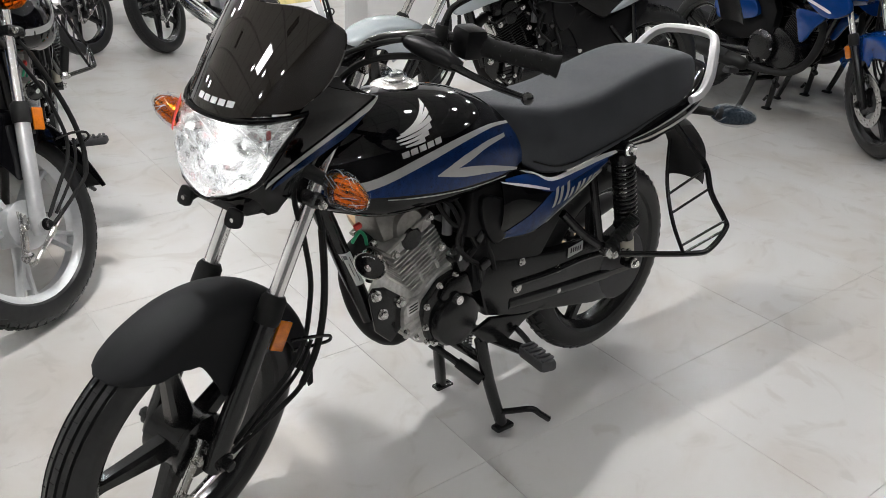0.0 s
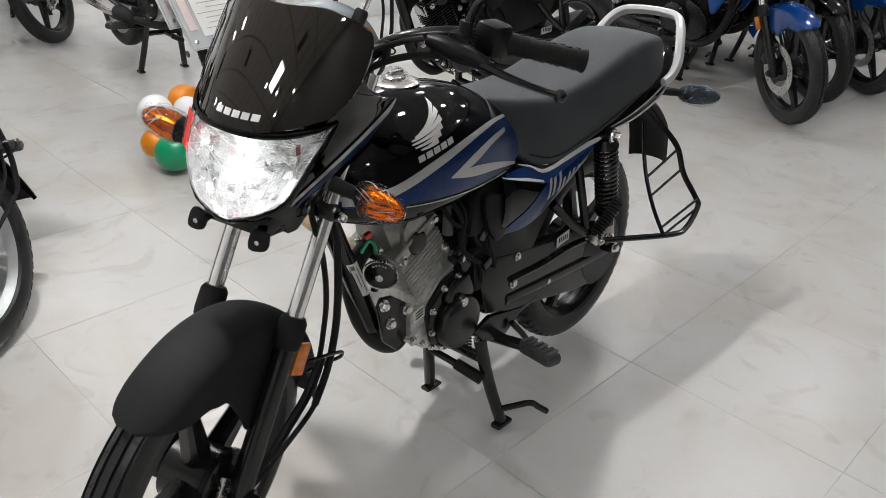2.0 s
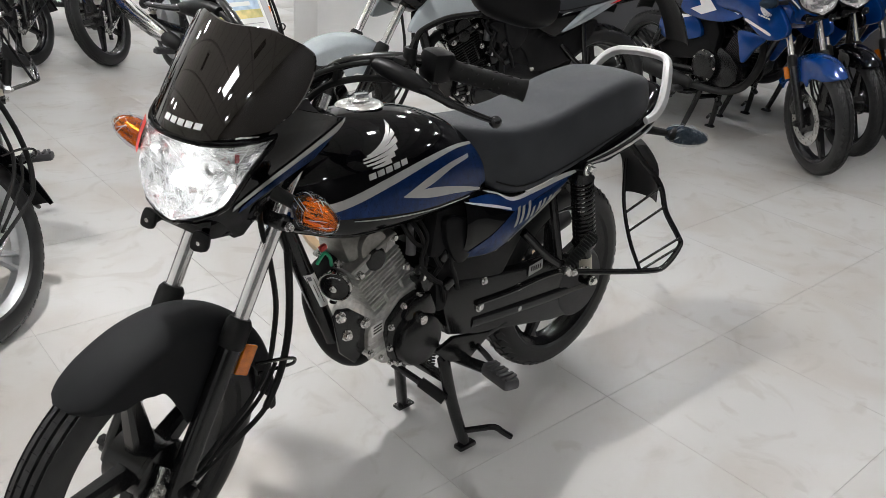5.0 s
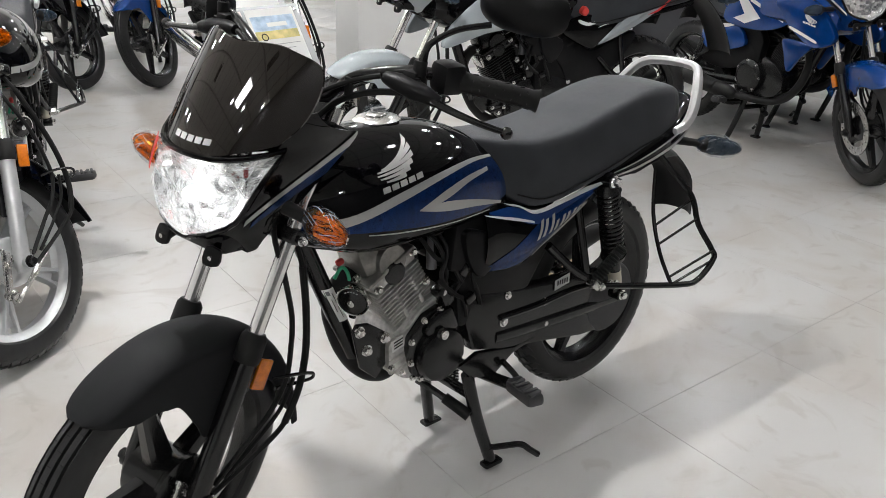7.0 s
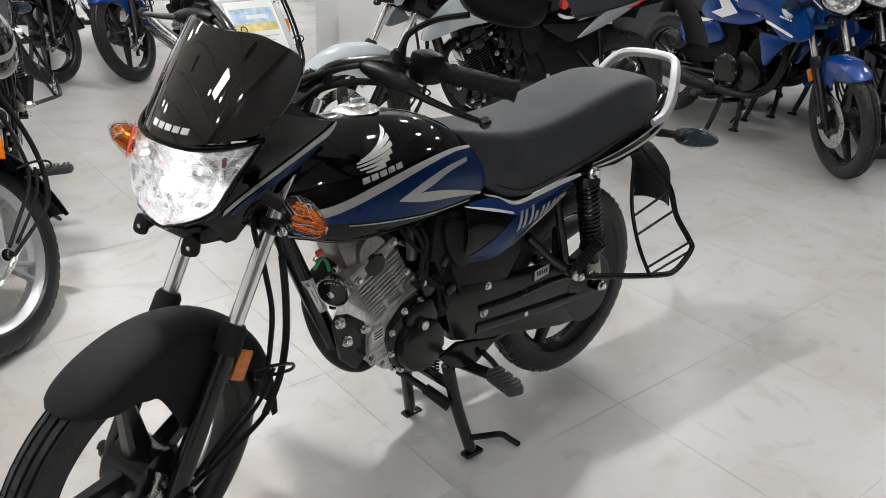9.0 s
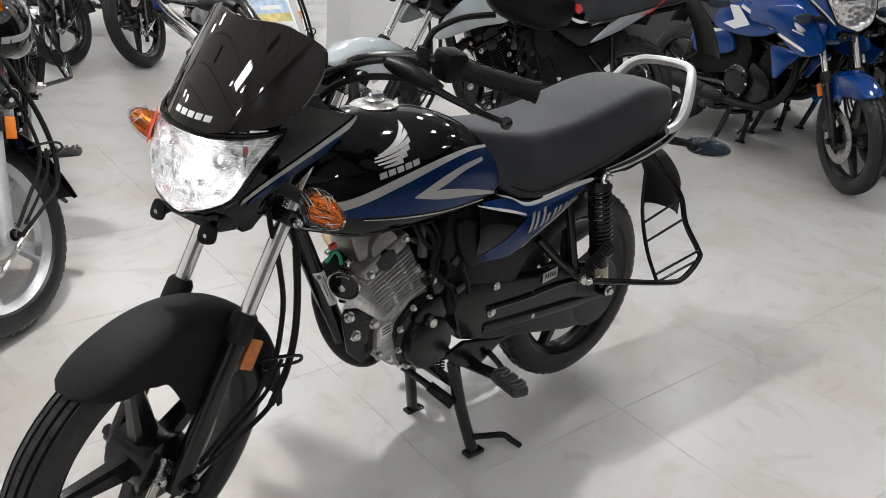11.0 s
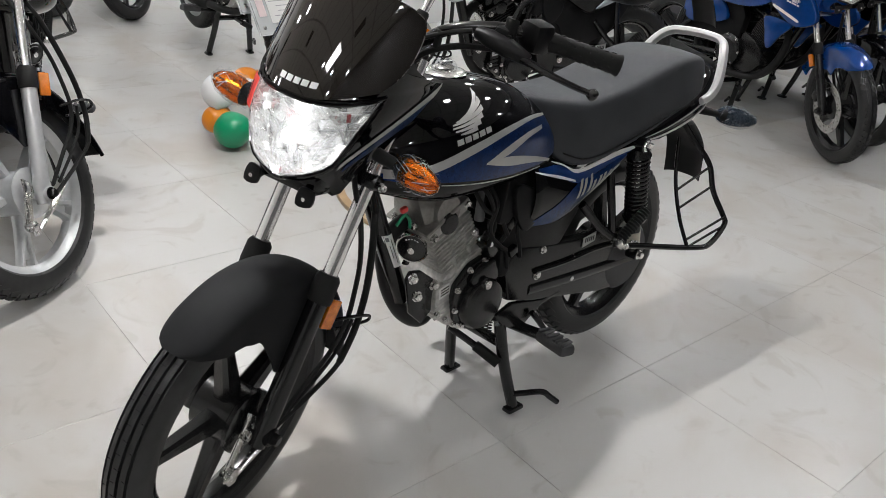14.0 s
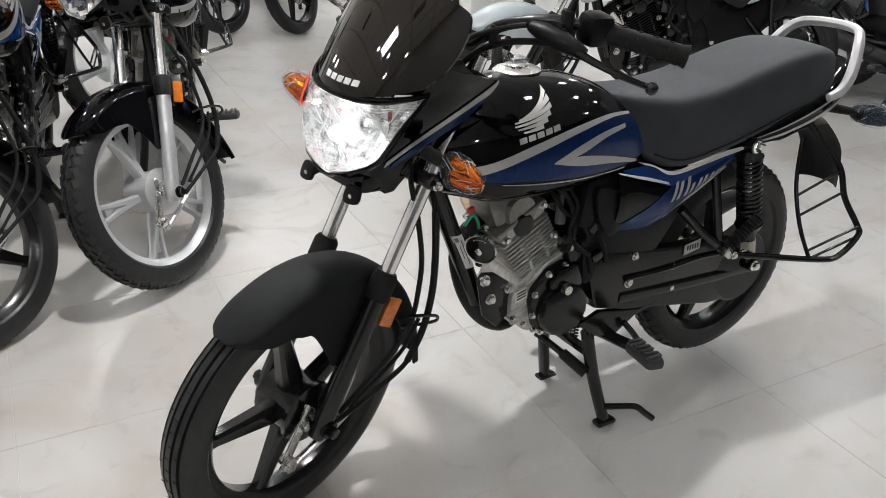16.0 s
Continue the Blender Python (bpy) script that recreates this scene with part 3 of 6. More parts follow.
            gl = [[f(0.775 - 0.021, 0.362 + 0.080 * 0.72 * math.cos(q), 1.232 + 0.043 * 0.72 * math.sin(q)) for q in [2 * math.pi * i / 28 for i in range(28)]], [f(0.775 - 0.0225, 0.362 + 0.077 * 0.72 * math.cos(q), 1.232 + 0.041 * 0.72 * math.sin(q)) for q in [2 * math.pi * i / 28 for i in range(28)]]]
            part("mirror_glass", rings(bmesh.new(), gl), CHROME, hd, m=m)
    part("meter_housing", box((0.070, 0.150, 0.060), Matrix.Translation((0.985, 0, 1.02)) @ Matrix.Rotation(-0.6, 4, "Y"), 0.016), MATTE_BLACK, root, m=m)
    return bar


# the front cowl: rings at rising heights (z, front x, half width, rear x)
COWL = [(0.750, 1.120, 0.070, 1.085), (0.775, 1.152, 0.076, 1.075), (0.800, 1.184, 0.082, 1.062), (0.825, 1.206, 0.092, 1.045), (0.860, 1.221, 0.107, 1.020), (0.900, 1.224, 0.122, 0.984), (0.940, 1.209, 0.134, 0.944), (0.970, 1.192, 0.139, 0.915), (0.985, 1.184, 0.140, 0.932), (1.020, 1.162, 0.138, 0.992), (1.060, 1.138, 0.133, 1.015), (1.100, 1.112, 0.126, 1.030), (1.130, 1.090, 0.113, 1.042), (1.148, 1.075, 0.096, 1.048)]


def cowl_point(z, s, out=0.0, n=2.3):
    """A place on the cowl at height z; s from -1 (right rear) over 0 (front) to 1 (left rear)."""
    xf, w, xr = smooth_at(z, COWL)
    a = s * math.pi / 2
    y = w * math.copysign(abs(math.sin(a)) ** (2 / n), a)
    x = xr + (xf - xr) * abs(math.cos(a)) ** (2 / n)
    return Vector((x + out * abs(math.cos(a)), y + out * math.sin(a), z))


def cowl_s(z, y, n=2.3):
    w = smooth_at(z, COWL)[1]
    return math.copysign(math.asin(min(1, abs(y) / w) ** (n / 2)) / (math.pi / 2), y)


def front_cowl(root, m, paint, stripe, accent, wrapped=True, tall=True):
    # painted shell below and beside the lamp
    def shell(u, v):
        s = 2 * u - 1
        low = at(abs(s), [(0, 0.803), (0.35, 0.795), (0.60, 0.764), (0.80, 0.770), (0.93, 0.800), (1, 0.850)])
        high = at(abs(s), [(0, 0.966), (0.50, 0.972), (0.60, 1.000), (0.78, 1.018), (0.9, 1.000), (1, 0.972)])
        return cowl_point(low + (high - low) * v, s)
    skin = patch(shell, 160, 64)
    def in_lamp(f):
        p = f.calc_center_median()
        v = (p.z - 0.812) / 0.150
        if not 0 < v < 1:
            return False
        half = smooth_at(v, [(0, 0.10), (0.06, 0.24), (0.14, 0.38), (0.24, 0.48), (0.40, 0.515), (0.7, 0.535), (1, 0.565)])
        return abs(cowl_s(p.z, p.y)) < half - 0.004 and p.x > 1.0
    bmesh.ops.delete(skin, geom=[f for f in skin.faces if in_lamp(f)], context="FACES")
    bmesh.ops.recalc_face_normals(skin, faces=skin.faces)
    bmesh.ops.solidify(skin, geom=list(skin.faces), thickness=0.003)
    co = part("headlight_cowl", skin, paint, root, m=m)
    # lamp: glass outline, wide at the top corners, narrow at the bottom
    def glass(u, v, out, grow=0.0):
        e = grow * 8
        z = 0.814 - grow + (0.146 + 2 * grow) * v
        half = smooth_at(v, [(0, 0.10), (0.06, 0.24), (0.14, 0.38), (0.24, 0.48), (0.40, 0.515), (0.7, 0.535), (1, 0.565)]) + e
        q = abs(2 * u - 1)
        return cowl_point(z + 0.016 * v * q ** 3 + 0.010 * (1 - v) ** 3 * q * q, (2 * u - 1) * half, out)
    lens = part("headlight_lens", patch(lambda u, v: glass(u, v, 0.0075 + 0.003 * math.sin(math.pi * v)), 28, 18), LENS, co, "clear headlight lens, lamp lit, wrapped in film", m=m)
    lens.visible_shadow = False
    edge = [glass(0, k / 12, 0.011) for k in range(12, -1, -1)] + [glass(k / 12, 0, 0.011) for k in range(1, 12)] + [glass(1, k / 12, 0.011) for k in range(13)] + [glass(1 - k / 12, 1, 0.011) for k in range(1, 13)]
    part("lens_edge", tube(edge, 0.0022, 6, 1), CHROME, co, m=m)
    part("lens_seal", tube([p + Vector((-0.004, 0, 0)) + (p - Vector((1.17, 0, 0.895))).normalized() * 0.0050 for p in edge], 0.0050, 8, 1), GLOSS_BLACK, co, m=m)
    # the bowl behind the lens: a deep dish pressed into flat facets
    dent = random.Random(12)
    def bowl(u, v):
        p = glass(u, v, 0.0050)
        edge = (1 - abs(2 * u - 1) ** 5) * (1 - abs(2 * v - 1) ** 5)
        deep = 0.050 - 0.026 * ((2 * u - 1) ** 2 + (2 * v - 1) ** 2) * 0.8
        return p - Vector((edge * (deep + dent.uniform(-0.0045, 0.0045)), edge * dent.uniform(-0.002, 0.002), 0))
    part("reflector_bowl", patch(bowl, 18, 12), REFLECTOR, lens, "bright faceted reflector bowl", m=m, sharp=1)
    part("bulb_holder", lathe([(0.004, -0.012), (0.017, -0.012), (0.019, 0.004), (0.015, 0.010), (0.004, 0.010)], 24, Matrix.Translation((1.166, 0.004, 0.886)) @ Matrix.Rotation(-math.pi / 2, 4, "Z")), STEEL, lens, m=m)
    if wrapped:
        part("bulb", lathe([(0.003, 0.0), (0.010, 0.002), (0.0125, 0.010), (0.0115, 0.020), (0.007, 0.027), (0.002, 0.029)], 20, Matrix.Translation((1.176, 0.004, 0.886)) @ Matrix.Rotation(-math.pi / 2, 4, "Z")), LAMP_GLOW, lens, "lit bulb", m=m)
    for c, r in ((0.075, 0.021), (-0.072, 0.021)):
        # side pocket for the position lamp, a ring in the bowl
        part("pocket_ring", lathe([(r - 0.004, 0.0), (r, 0.0), (r, 0.016), (r - 0.004, 0.016)], 28, Matrix.Translation(glass(0.5 + c * 4.2, 0.74, -0.014)) @ Matrix.Rotation(-math.pi / 2 + c * 6, 4, "Z"), close=True), CHROME, lens, m=m)
    if wrapped:
        rnd = random.Random(4)
        jit = {}
        def film(u, v):
            k = (round(u * 16), round(v * 11))
            jit.setdefault(k, rnd.uniform(-0.003, 0.005))
            return glass(u, v, 0.0125 + 0.5 * jit[k], 0.002)
        fo = part("headlight_film", patch(film, 16, 11), FILM, co, "crumpled clear wrapping film", m=m, sharp=8)
        fo.visible_shadow = False
        folds = bmesh.new()
        for k in range(190):
            u0, v0 = rnd.uniform(0.03, 0.97), rnd.choice((rnd.uniform(0.02, 0.40), rnd.uniform(0.02, 0.97)))
            an, ln, wd = rnd.uniform(0, math.pi), rnd.uniform(0.06, 0.34), rnd.uniform(0.0012, 0.0048)
            def fold(u, v):
                uu = u0 + (u - 0.5) * ln * math.cos(an) + (v - 0.5) * wd * math.sin(an)
                vv = v0 + (u - 0.5) * ln * 1.3 * math.sin(an) - (v - 0.5) * wd * 1.3 * math.cos(an) + 0.02 * math.sin(3 * u)
                return glass(min(1, max(0, uu)), min(1, max(0, vv)), 0.0145)
            merge(folds, patch(fold, 5, 1))
        fs = tagged(part("film_folds", folds, FOLD, co, m=m), kind="stuff")
        fs.visible_shadow = False
        # a red reflection and a dark shade in the bowl, painted as thin patches
        part("bowl_reflection", patch(lambda u, v: glass(0.895 + 0.022 * u - 0.035 * v, 0.80 + 0.11 * v, 0.0105), 3, 6), material("painted_red_reflection", (0.30, 0.03, 0.03), 0.2, coat=0.5), lens, "dull red reflection in the lamp, painted as a patch", m=m)
        part("painted_bowl_shade", patch(lambda u, v: glass(0.935 + 0.012 * u - 0.03 * v, 0.68 + 0.11 * v, 0.0105), 3, 6), MATTE_BLACK, lens, m=m)
        part("red_tag", patch(lambda u, v: cowl_point(0.917 + 0.047 * v, -0.262 - 0.110 * u, 0.021), 4, 6, 0.001), REDPLUG, co, "red paper tag taped to the cowl", m=m)
        part("tag_writing", patch(lambda u, v: cowl_point(0.925 + 0.030 * v, -0.325 - 0.010 * u, 0.0225), 2, 3, 0.0006), RUBBER, co, m=m)
    # stripe along the cowl's side and the blue field under it
    for s in (1, -1):
        def band(z0, w0, z1, w1, out, a, b):
            def fn(u, v):
                sx = s * (a + (b - a) * u)
                z = z0 + (z1 - z0) * u + (v - 0.5) * (w0 + (w1 - w0) * u)
                return cowl_point(z, sx, out)
            return patch(fn, 24, 4, 0.0006)
        part("cowl_stripe", band(0.843, 0.013, 0.962, 0.027, 0.0030, 0.595, 0.995), stripe, co, m=m)
        part("cowl_accent", band(0.836, 0.012, 0.930, 0.052, 0.0020, 0.66, 0.995), accent, co, m=m)
    # smoked screen over a black inner panel
    if not tall:
        part("lamp_visor", patch(lambda u, v: cowl_point(0.978 + 0.05 * v, (2 * u - 1) * (0.8 - 0.1 * v), 0.004), 24, 6, 0.004), MATTE_BLACK, root, m=m)
    if tall:
        def pane(y, z, out=0.0):
            """The screen's own even curve: raked back, bowed across."""
            x = 1.212 - 0.56 * (z - 0.955) - 0.6 * (z - 0.955) ** 2
            return Vector((x + out - 5.55 * y * y, y, z))
        def screen(u, v, back=0.0):
            s = 2 * u - 1
            z = 0.972 + (0.162 + 0.020 * s * s - 0.034 * s ** 4) * v + 0.016 * (1 - v) * s * s - 0.008 * (1 - v) * (1 - s * s)
            return pane(s * smooth_at(v, [(0, 0.120), (0.25, 0.135), (0.6, 0.138), (0.85, 0.131), (0.95, 0.119), (1, 0.100)]), z, back)
        sheet = patch(screen, 32, 20)
        patch(lambda u, v: screen(1 - u, v, -0.005), 32, 20, 0.0, sheet)
        patch(lambda u, v: screen(u, 1, -0.005 * v), 32, 1, 0.0, sheet)
        patch(lambda u, v: screen(1 - u, 0, -0.005 * v), 32, 1, 0.0, sheet)
        patch(lambda u, v: screen(0, u, -0.005 * v), 20, 1, 0.0, sheet)
        patch(lambda u, v: screen(1, 1 - u, -0.005 * v), 20, 1, 0.0, sheet)
        sc = part("windscreen", sheet, SMOKED, root, "smoked dark windscreen", m=m)
        part("screen_rim", patch(lambda u, v: cowl_point(0.975 + 0.055 * v, (2 * u - 1) * 0.91, -0.006 * v), 32, 8, 0.003), GLOSS_BLACK, sc, m=m)
        for k in range(5):
            y0 = -0.030 + 0.0150 * k
            part("brand_bar", patch(lambda u, v: pane(y0 + 0.0116 * u, 0.983 + 0.0095 * v, 0.004), 4, 3, 0.0006), WHITE_DECAL, sc, m=m)
    # brackets for a number plate under the lamp
    for s in (1, -1):
        br = plate(leaf([(-0.015, -0.017), (0.015, -0.014), (0.017, 0.012), (0.012, 0.016), (-0.012, 0.016)], 3), -0.004, 0.004, 0.002)
        br.transform(Matrix.Translation((1.200, s * 0.058, 0.789)) @ Matrix.Rotation(radians(90 + s * 8), 4, "Z") @ Matrix.Rotation(radians(-14), 4, "X"))
        box((0.085, 0.016, 0.012), Matrix.Translation((1.163, s * 0.052, 0.792)) @ Matrix.Rotation(0.12, 4, "Y"), 0.003, br)
        part("plate_bracket", br, MATTE_BLACK, root, m=m)
        part("bracket_hole", bolt((1.2045, s * 0.058, 0.787), 0.003, 0.002, "x"), STEEL, root, m=m)
    part("cowl_chin", box((0.10, 0.13, 0.05), Matrix.Translation((1.135, 0, 0.795)) @ Matrix.Rotation(-0.2, 4, "Y"), 0.018), GLOSS_BLACK, root, m=m)


# the tank: (x, bottom z, top z, half width)
TANK = [(0.395, 0.680, 0.800, 0.078), (0.430, 0.676, 0.830, 0.100), (0.480, 0.674, 0.862, 0.116), (0.560, 0.674, 0.900, 0.136), (0.650, 0.675, 0.920, 0.152), (0.750, 0.677, 0.926, 0.160), (0.840, 0.681, 0.918, 0.157), (0.920, 0.704, 0.898, 0.138), (0.975, 0.728, 0.872, 0.104), (1.000, 0.760, 0.850, 0.060)]


def tank_y(x, z, p=2.2, table=TANK):
    zb, zt, w = smooth_at(x, table)
    zc = zb + 0.36 * (zt - zb)
    k = (z - zc) / ((zt - zc) if z > zc else (zc - zb))
    k = min(0.995, abs(k))
    e = p if z > zc else 3.2
    return w * (1 - k ** e) ** (1 / e)


def tank_mesh(table=TANK, n=40, p=2.2):
    x0, x1 = table[0][0], table[-1][0]
    loops = []
    for i in range(n + 1):
        x = x0 + (x1 - x0) * i / n
        zb, zt, w = smooth_at(x, table)
        zc = zb + 0.36 * (zt - zb)
        lp = []
        for k in range(44):
            a = 2 * math.pi * k / 44
            e = p if math.sin(a) > 0 else 3.2
            y = w * math.copysign(abs(math.cos(a)) ** (2 / e), math.cos(a))
            z = zc + ((zt - zc) if math.sin(a) > 0 else (zc - zb)) * math.copysign(abs(math.sin(a)) ** (2 / e), math.sin(a))
            lp.append(Vector((x, y, z)))
        loops.append(lp)
    return rings(bmesh.new(), loops)


def on_tank(top, bottom, s, out=0.0012, n=24, rows=8, table=TANK):
    """A field of colour between two lines (x, z) laid on the tank's side s."""
    a, b = catmull([(x, 0, z) for x, z in top], 6), catmull([(x, 0, z) for x, z in bottom], 6)
    def pick(line, u):
        k = u * (len(line) - 1)
        i = min(int(k), len(line) - 2)
        return line[i].lerp(line[i + 1], k - i)
    def fn(u, v):
        q = pick(a, u).lerp(pick(b, u), v)
        return Vector((q.x, s * (tank_y(q.x, q.z, table=table) + out), q.z))
    return patch(fn, n, rows, 0.0006)


def leaf(pts, sub=5):
    """A closed smooth outline through the points (x, z)."""
    n = len(pts)
    ring = [(x, 0, z) for x, z in [pts[-1]] + pts + pts[:2]]
    line = catmull(ring, sub)
    return [(p.x, p.z) for p in line[sub:sub * (n + 1)]]


def wing_mark(root, mat, s, x, z, size, surf):
    """A plain fan of six feathers, tallest first, with a row of bars below, as on the tank's side."""
    roots = ((-0.22, -0.02), (-0.33, -0.08), (-0.42, -0.15), (-0.44, -0.24), (-0.40, -0.33), (-0.30, -0.42))
    tips = ((0.44, 0.62), (0.43, 0.42), (0.41, 0.22), (0.34, 0.03), (0.24, -0.14), (0.12, -0.30))
    em = None
    for (a0, b0), (a1, b1) in zip(roots, tips):
        def fn(u, v):
            w = 0.034 + 0.078 * u
            k = u + 0.10 * u * (1 - u)
            px = x - size * 1.85 * (a0 + (a1 - a0) * k)
            pz = z + size * (b0 + (b1 - b0) * (0.55 * u + 0.45 * u * u) + (v - 0.5) * w * 1.25)
            return Vector((px, s * (surf(px, pz) + 0.0024), pz))
        ft = part("wing_emblem" if em is None else "feather", patch(fn, 12, 2, 0.0006), mat, root if em is None else em, "silver fan-shaped emblem" if em is None else "")
        em = em or ft
    for k in range(5):
        a0 = -0.52 + 0.232 * k
        def fb(u, v):
            px, pz = x - size * 1.45 * (a0 + 0.185 * u), z + size * (-0.74 + 0.05 * k + 0.04 * u + 0.17 * v)
            return Vector((px, s * (surf(px, pz) + 0.0024), pz))
        part("emblem_bar", patch(fb, 3, 2, 0.0006), mat, em)
    return em


def seat(root, mat=None):
    # (x, bottom, top, half width)
    tab = [(-0.262, 0.810, 0.862, 0.072), (-0.240, 0.792, 0.902, 0.106), (-0.160, 0.768, 0.924, 0.126), (-0.05, 0.748, 0.918, 0.131), (0.08, 0.716, 0.892, 0.132), (0.20, 0.692, 0.866, 0.131), (0.32, 0.678, 0.856, 0.127), (0.40, 0.700, 0.860, 0.110), (0.47, 0.760, 0.866, 0.086), (0.500, 0.805, 0.866, 0.054)]
    # half of the section: flat sides that lean in, a firm edge, a slightly crowned top
    half = [(0.0, 0.0), (0.45, 0.0), (0.84, 0.01), (0.95, 0.04), (0.99, 0.11), (1.0, 0.20), (0.985, 0.45), (0.955, 0.68), (0.925, 0.80), (0.895, 0.87), (0.855, 0.915), (0.79, 0.942), (0.60, 0.968), (0.30, 0.990), (0.0, 1.0)]
    section = half + [(-p, q) for p, q in half[-2:0:-1]]
    loops = []
    for i in range(49):
        x = -0.255 + 0.755 * i / 48
        zb, zt, w = smooth_at(x, tab)
        loops.append([Vector((x, w * p, zb + (zt - zb) * q)) for p, q in section])
    ob = part("seat", rings(bmesh.new(), loops), mat or VINYL, root, "long black grained vinyl seat with faint dust marks", sharp=70)
    seam = bmesh.new()
    for s in (1, -1):
        tube([(x, s * (smooth_at(x, tab)[2] * 0.995 + 0.001), smooth_at(x, tab)[0] + 0.024) for x in [-0.2 + 0.06 * k for k in range(11)]], 0.0022, 6, 3, seam)
    part("seat_piping", seam, RUBBER, ob)
    return ob


SIDE_TOP = [(0.585, 0.715), (0.47, 0.716), (0.40, 0.688), (0.33, 0.668), (0.20, 0.684), (0.075, 0.712)]
SIDE_LOW = [(0.560, 0.565), (0.47, 0.550), (0.38, 0.546), (0.30, 0.584), (0.20, 0.637), (0.085, 0.700)]


def line_at(x, line):
    pts = sorted(line)
    return smooth_at(x, pts)


def side_y(x, z):
    t, b = line_at(x, SIDE_TOP), line_at(x, SIDE_LOW)
    k = 0 if t - b < 1e-4 else min(1, max(0, (z - b) / (t - b)))
    return 0.100 + 0.034 * math.sin(math.pi * min(1, max(0, 0.15 + 0.75 * k))) * at(x, [(0.07, 0.7), (0.3, 1), (0.5, 1), (0.6, 0.4)])


def on_side(top, bottom, s, out=0.0012, n=20, rows=6):
    a, b = catmull([(x, 0, z) for x, z in top], 6), catmull([(x, 0, z) for x, z in bottom], 6)
    def pick(line, u):
        k = u * (len(line) - 1)
        i = min(int(k), len(line) - 2)
        return line[i].lerp(line[i + 1], k - i)
    def fn(u, v):
        q = pick(a, u).lerp(pick(b, u), v)
        return Vector((q.x, s * (side_y(q.x, q.z) + out), q.z))
    return patch(fn, n, rows, 0.0006)


def side_panel(root, paint, accent, bright, light, script=True):
    for s in (1, -1):
        def fn(u, v):
            x = 0.512 - 0.437 * u
            t, b = line_at(x, SIDE_TOP), line_at(max(0.085, min(0.56, x)), SIDE_LOW)
            z = t + (b - t) * v
            return Vector((x, s * side_y(x, z), z))
        sp = part("side_panel", patch(fn, 36, 14, 0.003), paint, root)
        part("blue_field", on_side([(0.500, 0.572), (0.43, 0.600), (0.345, 0.641), (0.25, 0.658), (0.14, 0.688)], [(0.492, 0.556), (0.41, 0.549), (0.33, 0.574), (0.22, 0.630), (0.14, 0.672)], s), accent, sp)
        part("bright_field", on_side([(0.50, 0.704), (0.42, 0.699), (0.335, 0.668), (0.235, 0.676), (0.12, 0.696)], [(0.50, 0.698), (0.42, 0.672), (0.345, 0.643), (0.25, 0.660), (0.12, 0.692)], s, 0.0020), bright, sp)
        part("light_stripe", on_side([(0.450, 0.714), (0.40, 0.699), (0.335, 0.673), (0.235, 0.682), (0.10, 0.702)], [(0.430, 0.704), (0.39, 0.690), (0.335, 0.664), (0.235, 0.673), (0.10, 0.697)], s, 0.0030), light, sp)
        part("lower_stripe", on_side([(0.515, 0.701), (0.43, 0.678), (0.353, 0.652)], [(0.511, 0.697), (0.43, 0.671), (0.353, 0.647)], s, 0.0030), light, sp)
        part("thin_stripe", on_side([(0.352, 0.566), (0.24, 0.612), (0.145, 0.656)], [(0.352, 0.561), (0.24, 0.606), (0.145, 0.652)], s, 0.0028), SILVER_DECAL, sp)
        if script:
            # slanted script mark as plain strokes, each one of its own
            for k in range(5):
                hgt = (0.044, 0.042, 0.027, 0.026, 0.025)[k]
                for q in range(2):
                    xa, z0 = 0.352 - 0.041 * k - 0.018 * q, 0.604 + 0.0085 * k + 0.004 * q
                    hh = hgt * (1.0 if q == 0 else (0.9, 0.55, 1.0, 1.0, 0.7)[k])
                    def fb(u, v):
                        px, pz = xa - 0.010 * u - 0.50 * hh * v, z0 + hh * v + 0.003 * u
                        return Vector((px, s * (side_y(px, pz) + 0.0036), pz))
                    part("script_stroke", patch(fb, 2, 4, 0.0006), SILVER_DECAL, sp)


